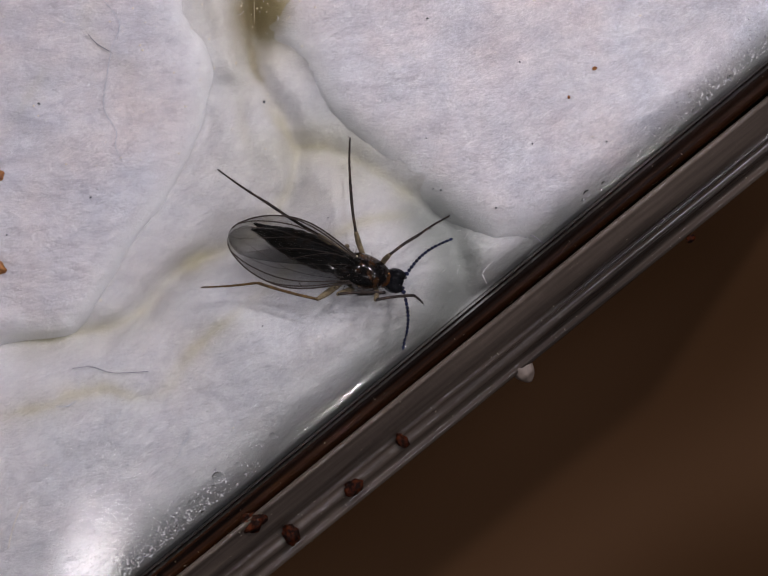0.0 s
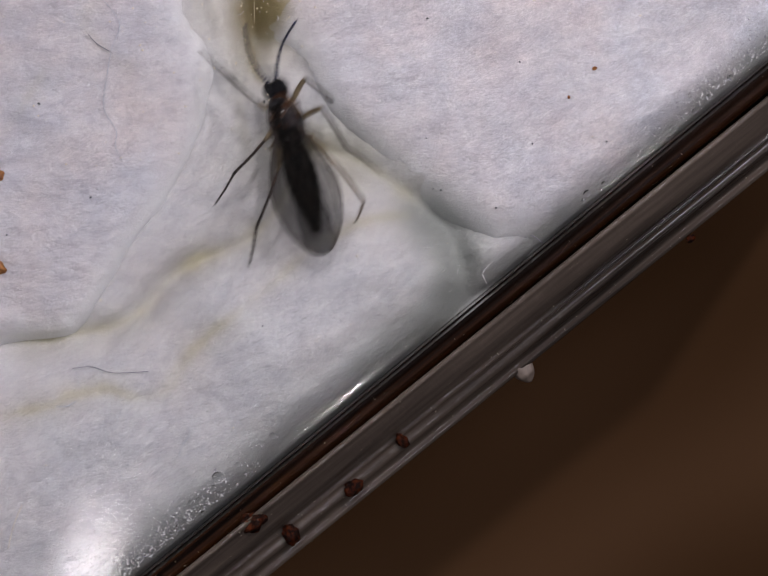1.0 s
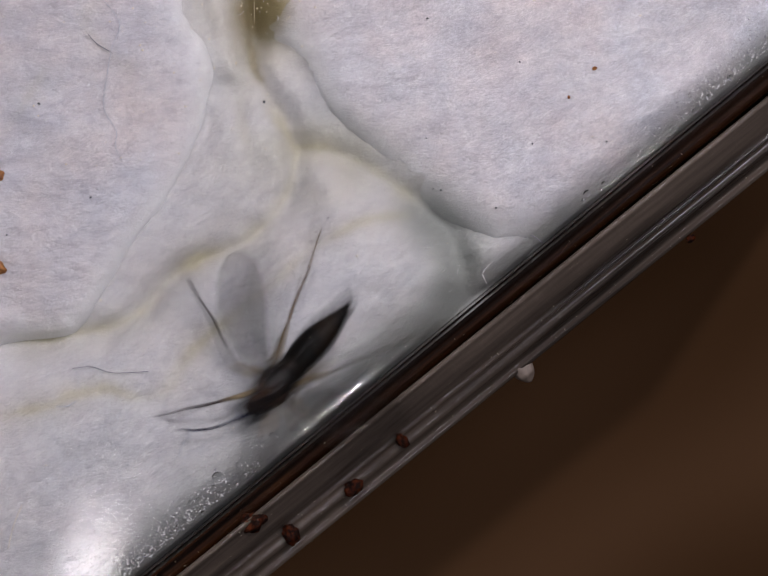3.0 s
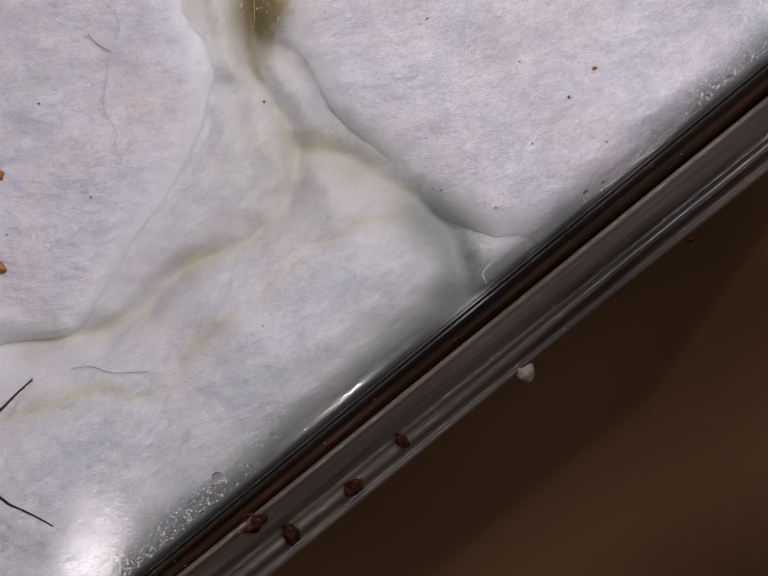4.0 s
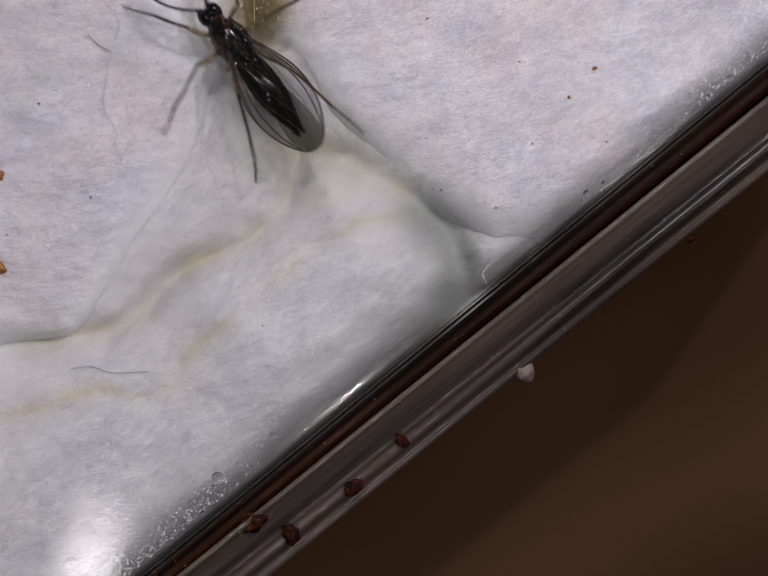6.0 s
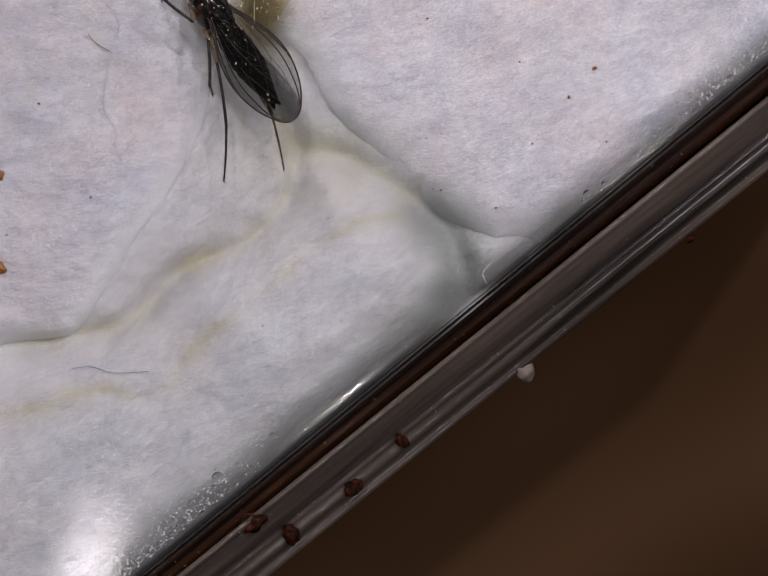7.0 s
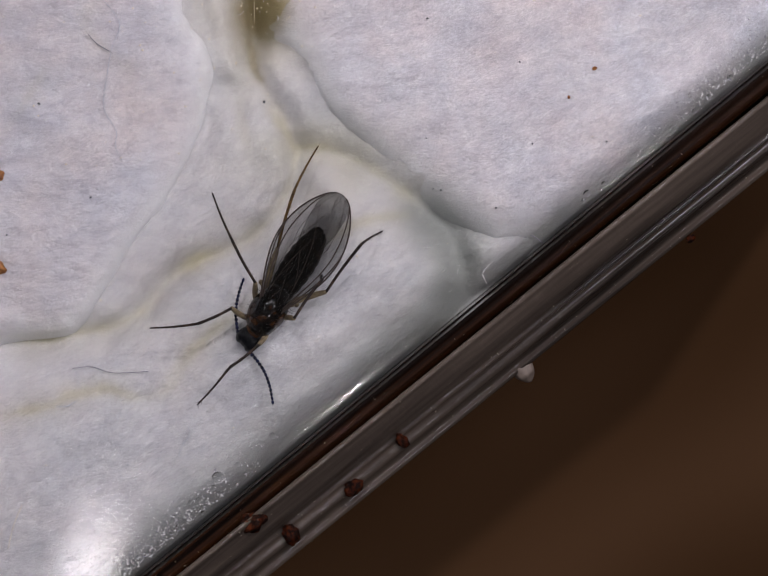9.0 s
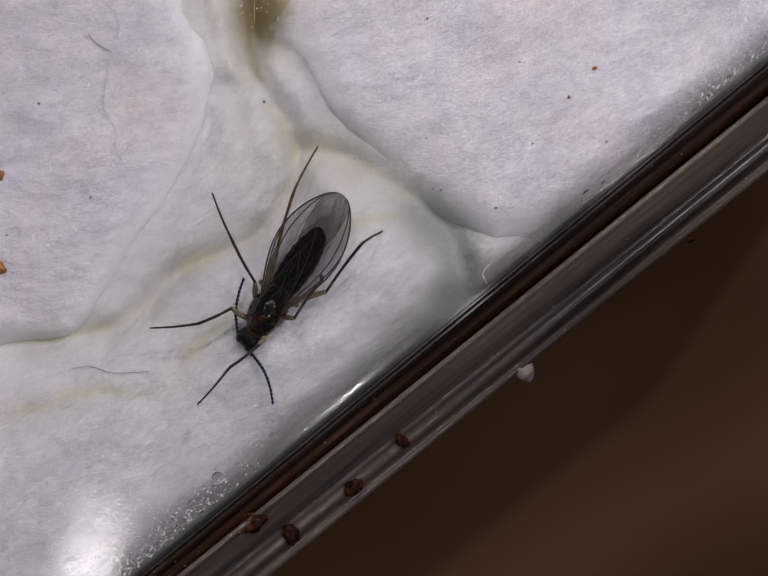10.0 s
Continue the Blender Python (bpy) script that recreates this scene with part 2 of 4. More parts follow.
# lid: a clear sheet with a rolled edge
lid = tagged(new("lid"), "clear plastic lid with a rolled shiny edge, over the tissue", "lid")
edge_profile, u, z, tilt = [(0.692, LID_Z - 0.08), (0.692, LID_Z)], 0.70, LID_Z, 0.0
while tilt < 88:
    edge_profile.append((u, z))
    bow = 0.30 if tilt < 9 else 1.20 if tilt < 15.5 else 0.14
    gain = 1.0 if tilt < 20 else 6.0
    u, z, tilt = u + bow * radians(gain) * math.cos(radians(tilt)), z - bow * radians(gain) * math.sin(radians(tilt)), tilt + gain
edge_profile += [(u, 0.6), (u, 0.12), (u - 0.06, 0.12), (u - 0.06, 0.6)] + arc(u - 0.18, LID_Z - 0.20, 0.12, 0, 90, 10)


def sag(s):
    """The rolled edge droops a little along one stretch."""
    return -0.083 * (min(max(s - 4.2, -1.2), 1.2) + 1.2)


sheet_profile = [(-8.4, LID_Z), (0.69, LID_Z), (0.69, LID_Z - 0.08), (-8.4, LID_Z - 0.08)]
for name, profile, mat, round_ in (("lid_sheet", sheet_profile, LID, False), ("rolled_edge", edge_profile, LID_EDGE, True)):
    bm = sweep(profile, -7.8, 7.8, 160)
    for v in bm.verts if round_ else ():
        v.co.z += sag(v.co.x * ALONG[0] + v.co.y * ALONG[1])
    part(name, bm, mat, lid, smooth=round_).visible_shadow = False


# ---------------------------------------------------------------- tissue
TABLE_OF_NOISE = np.random.RandomState(7).rand(256, 256)


def grain(x, y, seed=0):
    """Smooth value noise, 0 to 1."""
    x, y = x + 17.3 * seed, y + 9.1 * seed
    i, j = np.floor(x).astype(int), np.floor(y).astype(int)
    fx, fy = x - i, y - j
    fx, fy = fx * fx * (3 - 2 * fx), fy * fy * (3 - 2 * fy)
    at = lambda a, b: TABLE_OF_NOISE[a % 256, b % 256]
    return (at(i, j) * (1 - fx) + at(i + 1, j) * fx) * (1 - fy) + (at(i, j + 1) * (1 - fx) + at(i + 1, j + 1) * fx) * fy


def layered(x, y, octaves, seed=0):
    total, k = 0, 1.0
    for o in range(octaves):
        total = total + k * (grain(x * 2 ** o, y * 2 ** o, seed + o) - 0.5)
        k *= 0.55
    return total


def inside(x, y, outline):
    """Signed distance to a smooth outline, in millimetres, positive inside it."""
    pts = spline(outline, 5, True)
    best = np.full(x.shape, 1e9)
    odd = np.zeros(x.shape, bool)
    for a, b in zip(pts, pts[1:] + pts[:1]):
        ex, ey = b - a
        px, py = x - a[0], y - a[1]
        t = np.clip((px * ex + py * ey) / (ex * ex + ey * ey + 1e-12), 0, 1)
        best = np.minimum(best, (px - t * ex) ** 2 + (py - t * ey) ** 2)
        if abs(ey) > 1e-9:
            odd ^= ((a[1] > y) != (b[1] > y)) & (px < ex * py / ey)
    d = np.sqrt(best)
    return np.where(odd, d, -d)


def near(x, y, line):
    """Distance to a smooth open line."""
    pts = spline(line, 5)
    best = np.full(x.shape, 1e9)
    for a, b in zip(pts, pts[1:]):
        ex, ey = b - a
        px, py = x - a[0], y - a[1]
        t = np.clip((px * ex + py * ey) / (ex * ex + ey * ey + 1e-12), 0, 1)
        best = np.minimum(best, (px - t * ex) ** 2 + (py - t * ey) ** 2)
    return np.sqrt(best)


FLAP_A = [(-1.49, 5.92), (-1.43, 3.92), (-1.23, 3.45), (-0.89, 2.92), (-0.56, 2.39), (-0.09, 1.99), (0.44, 1.59), (0.84, 1.25), (1.17, 1.05), (1.57, 0.79), (2.17, 0.65), (4.77, -0.75), (8.77, 5.92)]
FLAP_B = [(-8.56, 5.92), (-2.96, 5.92), (-2.76, 3.92), (-2.49, 3.25), (-2.46, 2.59), (-2.63, 1.85), (-3.03, 1.25), (-3.49, 0.65), (-3.86, 0.05), (-4.23, -0.41), (-4.83, -0.61), (-8.56, -0.68)]
LOBE_C = [(-2.36, 2.59), (-2.09, 2.69), (-1.83, 2.82), (-1.59, 2.75), (-1.37, 2.35), (-1.23, 1.97), (-1.24, 1.45), (-1.55, 0.93), (-2.01, 0.60), (-2.49, 0.43), (-2.93, 0.12), (-3.23, -0.21), (-3.63, -0.47), (-4.23, -0.59), (-5.23, -0.65), (-8.56, -0.68), (-8.56, -0.48), (-5.23, -0.55), (-4.36, -0.48), (-3.89, -0.15), (-3.56, 0.52), (-3.09, 1.19), (-2.66, 1.79)]
LOBE_D = [(-1.21, 1.89), (-0.93, 1.92), (-0.56, 1.82), (-0.09, 1.59), (0.37, 1.25), (0.67, 0.99), (0.91, 0.65), (1.07, 0.19), (0.97, -0.21), (0.51, -0.88), (-0.56, -2.28), (-1.89, -3.55), (-3.89, -5.08), (-8.56, -5.08), (-8.56, -0.71), (-5.23, -0.69), (-4.23, -0.64), (-3.61, -0.51), (-3.21, -0.25), (-2.91, 0.09), (-2.48, 0.39), (-2.00, 0.57), (-1.56, 0.90), (-1.27, 1.37)]
LOBE_E = [(-1.76, 2.85), (-1.49, 3.19), (-1.09, 2.85), (-0.63, 2.32), (0.04, 1.85), (0.51, 1.39), (0.11, 1.45), (-0.56, 1.85), (-1.16, 1.99), (-1.36, 2.39)]
LOBE_F = [(-3.03, 5.92), (-2.16, 5.92), (-1.96, 3.65), (-1.89, 3.12), (-1.63, 2.72), (-2.09, 2.72), (-2.29, 2.79), (-2.56, 3.32), (-2.76, 3.92)]
LOBE_G = [(0.97, 0.79), (1.51, 0.75), (2.17, 0.69), (2.77, 0.45), (1.34, -0.01), (1.11, 0.29)]
CREASES = [
    ([(-7.23, -0.68), (-5.23, -0.67), (-4.23, -0.61), (-3.63, -0.49), (-3.23, -0.23), (-2.93, 0.11), (-2.49, 0.41), (-2.03, 0.59), (-1.59, 0.92), (-1.29, 1.39), (-1.19, 1.85)], 0.036, 0.1, 0.6),
    ([(-7.23, -1.75), (-5.56, -1.75), (-4.59, -1.61), (-4.23, -1.45), (-3.69, -1.39), (-3.29, -1.49), (-2.96, -1.38), (-2.73, -1.05), (-2.49, -0.75), (-2.03, -0.35), (-1.49, 0.07), (-1.09, 0.44), (-0.63, 0.73), (-0.16, 0.94), (0.57, 0.99)], 0.035, 0.075, 0.42),
    ([(-2.06, 4.32), (-1.97, 3.52), (-1.69, 2.85), (-1.46, 2.39), (-1.24, 1.95)], 0.07, 0.1, 0.5),
    ([(0.77, -0.08), (-0.16, -0.68), (-1.09, -1.15), (-1.76, -1.75), (-2.16, -2.28)], 0.03, 0.14, 0.0),
    ([(-1.23, 1.92), (-0.89, 1.92), (-0.56, 1.82), (-0.09, 1.59), (0.37, 1.25), (0.64, 0.99)], 0.03, 0.1, 0.6),
    ([(0.64, 0.99), (0.89, 0.65), (1.07, 0.19), (1.01, -0.21)], 0.07, 0.26, 0.25),
    ([(-1.97, 2.59), (-1.89, 2.05), (-1.69, 1.59), (-1.46, 1.25)], 0.04, 0.1, 0.25),
    ([(-1.76, 1.25), (-2.29, 0.82), (-2.73, 0.35), (-3.06, -0.01), (-3.29, -0.27)], 0.05, 0.12, 0.1),
    ([(-4.63, 2.92), (-4.83, 2.59), (-5.23, 1.99)], 0.03, 0.06, 0.45),
    ([(-3.89, 4.05), (-4.03, 3.59), (-3.89, 3.32), (-3.49, 2.99)], 0.025, 0.06, 0.35),
    ([(-4.89, -0.05), (-4.43, 0.19), (-4.19, -0.08), (-4.33, -0.41)], 0.04, 0.05, 0.0),
    ([(-2.56, 3.92), (-2.43, 3.19), (-2.53, 2.39)], 0.03, 0.07, 0.2),
]


FLAPS = [(FLAP_A, (0.29, 0.15, 0.22, 28, 21)), (FLAP_B, (0.31, 0.16, 0.15, 10, 31))]


def roll(d, top, drop, r):
    """A sheet that lies at top and rolls down at its border."""
    return top - drop * np.exp(-np.maximum(d, -0.6) / r)


def merge(a, b, soft=0.13):
    """The higher of two sheets, rounded where they meet."""
    h = np.clip(0.5 + 0.5 * (a - b) / soft, 0, 1)
    return b + (a - b) * h + soft * h * (1 - h)


def wad_height(x, y):
    bend = 0.07 * layered(x * 1.1, y * 1.1, 3, 5)
    xs, ys = x + bend, y - bend
    z = np.full(x.shape, -1.0)
    z = merge(z, roll(inside(xs, ys, LOBE_C), 0.24, 0.40, 0.22))
    z = merge(z, roll(inside(xs, ys, LOBE_D), 0.46, 0.62, 0.50))
    z = merge(z, roll(inside(xs, ys, LOBE_E), 0.20, 0.26, 0.18))
    z = merge(z, roll(inside(xs, ys, LOBE_F), 0.05, 0.40, 0.14))
    z = merge(z, roll(inside(xs, ys, LOBE_G), 0.20, 0.30, 0.12))
    for outline, args in FLAPS:
        d = inside(xs, ys, outline)
        z = merge(z, roll(d, *args[:3]) - 0.05, 0.24) - 0.16 * np.clip(d / 0.6, 0, 1)
    for line, depth, wide, _ in CREASES:
        z = z - 1.9 * depth * np.exp(-(near(xs, ys, line) / (1.15 * wide)) ** 2)
    return z


def fine(x, y, turn, seed):
    a = radians(turn)
    p, q = x * math.cos(a) + y * math.sin(a), -x * math.sin(a) + y * math.cos(a)
    return (0.15 * layered(p * 0.7, q * 0.95, 3, seed) + 0.036 * layered(p * 1.8, q * 3.4, 3, seed + 3)
            + 0.012 * layered(p * 6, q * 12, 3, seed + 6))


def refine(coarse, fine_n):
    """Weights that spread values at a few even steps over more of them."""
    at = np.linspace(0, coarse - 1, fine_n)
    low = np.minimum(at.astype(int), coarse - 2)
    w = np.zeros((fine_n, coarse))
    w[np.arange(fine_n), low], w[np.arange(fine_n), low + 1] = 1 - (at - low), at - low
    return w


def sheet(name, mat, height, weave, border, damp, s_range, u_range, step, skirt, lift=0.0):
    """A sheet of tissue; border gives the distance inside its outline."""
    ns, nu = int((s_range[1] - s_range[0]) / step), int((u_range[1] - u_range[0]) / step)
    cs, cu = ns // 2, nu // 2
    s, u = np.meshgrid(np.linspace(*s_range, cs), np.linspace(*u_range, cu), indexing="ij")
    x, y, _ = plan(s, u)
    z, within = height(x, y), border(x, y)
    for _ in range(9):
        z[1:-1] = 0.25 * z[:-2] + 0.5 * z[1:-1] + 0.25 * z[2:]
        z[:, 1:-1] = 0.25 * z[:, :-2] + 0.5 * z[:, 1:-1] + 0.25 * z[:, 2:]
    marks = {"damp": damp(x, y), "olive_shade": olive_shade(x, y), "wet_shade": wet_and_shade(x, y), "thin": np.exp(-np.maximum(within, 0) / 0.16)}
    ws, wu = refine(cs, ns), refine(cu, nu).T
    z, within = ws @ z @ wu, ws @ within @ wu
    s, u = np.meshgrid(np.linspace(*s_range, ns), np.linspace(*u_range, nu), indexing="ij")
    x, y, _ = plan(s, u)
    z = z + fine(x, y, *weave)
    # the border tucks down under the lid's rolled edge
    edge = np.clip((u - 0.38) / 0.56, 0, 1)
    z = np.minimum(z, LID_Z - 0.14) * (1 - edge ** 2) + (lift - 0.50) * edge ** 2
    ok = within > -0.30
    index = -np.ones(x.shape, int)
    index[ok] = np.arange(ok.sum())
    verts = np.stack([x[ok], y[ok], z[ok]], 1)
    quad = ok[:-1, :-1] & ok[1:, :-1] & ok[1:, 1:] & ok[:-1, 1:]
    faces = np.stack([index[:-1, :-1][quad], index[:-1, 1:][quad], index[1:, 1:][quad], index[1:, :-1][quad]], 1)
    faces = faces[:, ::-1]
    # close the border downwards
    e = np.concatenate([faces[:, [k, (k + 1) % 4]] for k in range(4)])
    n = len(verts)
    code = e.min(1).astype(np.int64) * n + e.max(1)
    _, first, count = np.unique(code, return_index=True, return_counts=True)
    rim = e[first[count == 1]]
    low = {v: n + k for k, v in enumerate(np.unique(rim))}
    below = verts[np.unique(rim)].copy()
    below[:, 2] = below[:, 2] - skirt if skirt < 5 else FLOOR_Z
    walls = np.array([(b, a, low[a], low[b]) for a, b in rim])
    mesh = bpy.data.meshes.new(name)
    mesh.from_pydata((np.concatenate([verts, below]) * MM).tolist(), [], np.concatenate([faces, walls]).tolist())
    mesh.polygons.foreach_set("use_smooth", np.ones(len(mesh.polygons), bool))
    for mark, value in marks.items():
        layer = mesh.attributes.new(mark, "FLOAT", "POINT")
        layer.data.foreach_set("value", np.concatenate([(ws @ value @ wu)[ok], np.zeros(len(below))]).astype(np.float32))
    mesh.materials.append(mat)
    return new(name, mesh)


def wet_and_shade(x, y):
    """Thin grey wet tissue, with shade put into the colour: beside the mound, along the channel and by the lid's edge.
    """
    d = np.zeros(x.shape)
    for line, wide, much in WET_SHADE_LINES:
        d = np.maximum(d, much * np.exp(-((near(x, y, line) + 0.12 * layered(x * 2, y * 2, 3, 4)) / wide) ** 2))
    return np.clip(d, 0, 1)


# lines of wet tissue; the mound's dim side and the lid's border are painted shade
WET_SHADE_LINES = [([(0.64, 0.99), (1.07, 0.39), (0.91, -0.18), (0.44, -0.68), (-0.16, -1.15)], 0.48, 0.95), ([(-0.89, 2.45), (-0.16, 1.79), (0.64, 1.19)], 0.30, 0.35),
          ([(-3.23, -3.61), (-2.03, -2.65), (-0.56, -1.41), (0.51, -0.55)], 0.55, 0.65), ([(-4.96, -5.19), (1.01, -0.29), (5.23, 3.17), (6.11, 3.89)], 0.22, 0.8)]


def olive_shade(x, y):
    """Olive-brown tone of the deep hollow and its crack, with their shade put into the colour."""
    ragged = 0.22 * layered(x * 2.5, y * 2.5, 3, 9)
    d = 0.85 * np.exp(-(np.hypot((x - HOLLOW[0]) / 0.38, (y - HOLLOW[1]) / 0.42) + ragged) ** 4)
    d = np.maximum(d, 0.55 * np.exp(-((near(x, y, CRACK) + 0.3 * ragged) / 0.07) ** 2))
    return np.clip(d, 0, 1)


CRACK = [(-1.89, 3.52), (-1.76, 2.99), (-1.66, 2.82)]


def stain(x, y):
    """Cream seepage along the folds and round the hollow."""
    d = np.zeros(x.shape)
    for line, depth, wide, seep in CREASES:
        ragged = near(x, y, line) + 0.07 * layered(x * 3, y * 3, 3, 8)
        d = np.maximum(d, 0.85 * seep * np.exp(-(ragged / (0.9 * wide)) ** 2) + 0.50 * seep * np.exp(-(ragged / (3.2 * wide)) ** 2))
    hollow = np.hypot((x - HOLLOW[0]) / 0.70, (y - HOLLOW[1]) / 1.1)
    pool = np.hypot((x - POOL[0]) / 1.0, (y - POOL[1]) / 0.55)
    d = np.maximum(d, 0.95 * np.exp(-hollow ** 2))
    d = np.maximum(d, 0.66 * np.exp(-pool ** 2))
    return np.clip(d * (0.35 + 1.1 * grain(x * 1.8, y * 1.8, 2)), 0, 1)


HOLLOW = (-1.680, 3.800)
POOL = (-0.890, 1.720)
wad = sheet("tissue", WHITE_PAPER, wad_height, (35, 11), lambda x, y: np.full(x.shape, 9.0), stain,
            (-7.7, 7.7), (-7.7, 0.945), 0.022, 9)
tagged(wad, "crumpled damp white tissue with cream stained folds, filling the box", "tissue")


def flap_height(x, y, outline, top, drop, r, turn, seed):
    bend = 0.07 * layered(x * 1.1, y * 1.1, 3, 5)
    return roll(inside(x + bend, y - bend, outline), top, drop, r)


def flap(name, mat, outline, *args):
    return sheet(name, mat, lambda x, y: flap_height(x, y, outline, *args), args[3:], lambda x, y: inside(x, y, outline),
                 lambda x, y: 0.35 * stain(x, y), (-7.7, 7.7), (-7.7, 0.945), 0.022, 0.5, 0.04)


tagged(flap("tissue_flap", FLAP_PAPER, FLAP_A, *FLAPS[0][1]), "broad white embossed tissue layer, overlapping the crumpled wad", "tissue")
tagged(flap("tissue_flap", FOLD_PAPER, FLAP_B, *FLAPS[1][1]), "rounded white tissue fold, lying over the crumpled wad", "tissue")


# ---------------------------------------------------------------- what lies on the tissue, the lid and the rim
def tops(px, py):
    """The height of the tissue at some places."""
    z = wad_height(px, py) + fine(px, py, 35, 11)
    for outline, args in FLAPS:
        z = np.where(inside(px, py, outline) > -0.30, np.maximum(z, flap_height(px, py, outline, *args) + fine(px, py, *args[3:])), z)
    return np.minimum(z, LID_Z - 0.14)


def top_of(x, y):
    return float(tops(np.array([x]), np.array([y]))[0])


def fibre(name, line, r, mat, label, lift=0.035):
    r = 0.72 * r
    bm = bmesh.new()
    way = np.array(spline(line, 7))
    pts = [(p[0], p[1], z + lift) for p, z in zip(way, tops(way[:, 0], way[:, 1]))]
    tube(bm, pts, [r * (0.8 + 0.4 * noise.noise(Vector((k * 0.7, r * 50, 0)))) for k in range(len(pts))], 5)
    return tagged(part(name, bm, mat), label, "fibre", "loose fibres")


fibre("lint_fibre", [(-3.89, 3.99), (-3.59, 3.61), (-3.69, 3.25), (-3.75, 2.92), (-3.80, 2.45), (-3.63, 2.13), (-3.64, 1.92), (-3.55, 1.73)], 0.0085, FIBRE_BLUE, "long fine blue-grey fibre lying on the tissue")
fibre("lint_fibre", [(-4.01, 3.44), (-3.89, 3.31), (-3.72, 3.21)], 0.012, FIBRE_DARK, "short dark grey fibre lying on the tissue")
fibre("lint_fibre", [(-4.23, -1.09), (-3.96, -1.07), (-3.68, -1.15), (-3.20, -1.13)], 0.009, FIBRE_DARK, "thin dark wavy fibre lying on the tissue")
fibre("lint_fibre", [(-4.17, -1.13), (-4.15, -1.25), (-4.13, -1.36)], 0.006, FIBRE_BLUE, "thin pale blue fibre lying on the tissue")
fibre("lint_fibre", [(-2.65, -1.87), (-2.64, -2.00), (-2.73, -2.13), (-2.78, -2.28)], 0.0075, FIBRE_BLUE, "thin blue-grey bent fibre lying on the tissue")
fibre("lint_fibre", [(-4.44, -1.61), (-4.29, -1.60), (-4.17, -1.53)], 0.009, FIBRE_BLUE, "short grey fibre lying in a fold of the tissue")
fibre("lint_fibre", [(1.91, 0.69), (2.05, 0.69), (2.16, 0.60)], 0.011, FIBRE_DARK, "short dark hooked fibre on the tissue's edge")
fibre("lint_fibre", [(1.44, 0.32), (1.35, 0.21), (1.40, 0.05)], 0.009, FIBRE_WHITE, "short white fibre on the tissue's edge")


def grit(name, centre, r, z, mat, label, seed, category="crumb", group="crumbs", squash=0.7, lumps=0.5):
    bm = bmesh.new()
    ball(bm, (centre[0], centre[1], z), (r * 1.15, r * 0.9, r * squash), Matrix.Rotation(seed, 3, "Z"), lumps, seed, 3)
    return tagged(part(name, bm, mat), label, category, group)


for k, (x, y, r) in enumerate([(2.853, 2.973, 0.028), (2.507, 2.587, 0.020), (-3.647, -0.507, 0.030), (-5.213, 1.520, 0.065), (-5.240, 0.287, 0.10), (-3.307, -0.293, 0.014)]):
    grit("brown_crumb", (x, y), r, top_of(x, y) + 0.4 * r, OCHRE, "tiny orange-brown crumb lying on the tissue", 1.3 * k + 0.5)
for k, (x, y, r) in enumerate([(-3.973, 1.227, 0.017), (-2.027, 0.593, 0.018), (-2.127, 0.907, 0.012), (0.773, 1.333, 0.017), (0.667, 1.347, 0.012), (-1.633, 2.533, 0.024),
                               (0.573, 2.033, 0.014), (1.520, 1.087, 0.018), (-1.640, -0.513, 0.013), (-4.680, 2.500, 0.022), (1.840, 3.067, 0.016), (0.587, 3.653, 0.02),
                               (2.013, 1.960, 0.016), (3.020, 1.987, 0.015), (-0.760, 0.953, 0.013), (-5.113, 0.720, 0.013)]):
    grit("dark_speck", (x, y), 0.75 * r, top_of(x, y) + 0.3 * r, SOOT, "tiny dark grey speck lying on the tissue", 0.9 * k + 0.2, "speck", "specks on the tissue", 0.6)
for k, (x, y, r, z) in enumerate([(-1.780, -3.187, 0.15, 0.22), (-1.267, -3.347, 0.12, 0.15), (-0.413, -2.707, 0.115, 0.16), (0.247, -2.080, 0.09, 0.16), (4.173, 0.673, 0.055, -0.02)]):
    grit("rust_crumb", (x, y), r, z, RUST, "dark rust-brown crumb stuck on the box's rim", 1.7 * k + 0.3)
grit("pale_lump", (1.880, -1.093), 0.17, -0.10, PALE, "pale waxy lump stuck to the rim's outer side", 2.2, "lump", "", 0.6, 0.3)


def droplet(x, y, r, z):
    bm = bmesh.new()
    bmesh.ops.create_uvsphere(bm, u_segments=14, v_segments=8, radius=r)
    for v in bm.verts:
        v.co.z = max(v.co.z, -0.2 * r) * 0.6
    bmesh.ops.translate(bm, vec=(x, y, z), verts=bm.verts)
    ob = part("droplet", bm, DROP)
    ob.visible_shadow = False
    return tagged(ob, "tiny clear water droplet on the lid's edge", "droplet", "droplets along the lid")


for x, y, r in [(-2.227, -2.547, 0.085), (-2.287, -2.680, 0.04), (-1.960, -2.367, 0.035), (-1.493, -1.980, 0.045), (-1.187, -1.693, 0.025), (-1.127, -1.600, 0.03), (-0.713, -1.367, 0.032),
                (-0.773, -1.333, 0.02), (-0.520, -1.180, 0.022), (-0.040, -0.893, 0.026), (0.700, -0.100, 0.022), (-2.807, -3.093, 0.05), (-2.760, -3.200, 0.035), (-2.960, -3.247, 0.03),
                (-2.593, -2.867, 0.03), (-2.487, -2.833, 0.028), (-2.427, -3.013, 0.026), (2.720, 1.267, 0.05), (2.673, 1.173, 0.03), (2.947, 1.400, 0.035), (4.160, 2.373, 0.035),
                (4.347, 2.553, 0.04), (4.107, 2.587, 0.035), (4.640, 2.820, 0.045)]:
    droplet(x, y, r, LID_Z + 0.002)

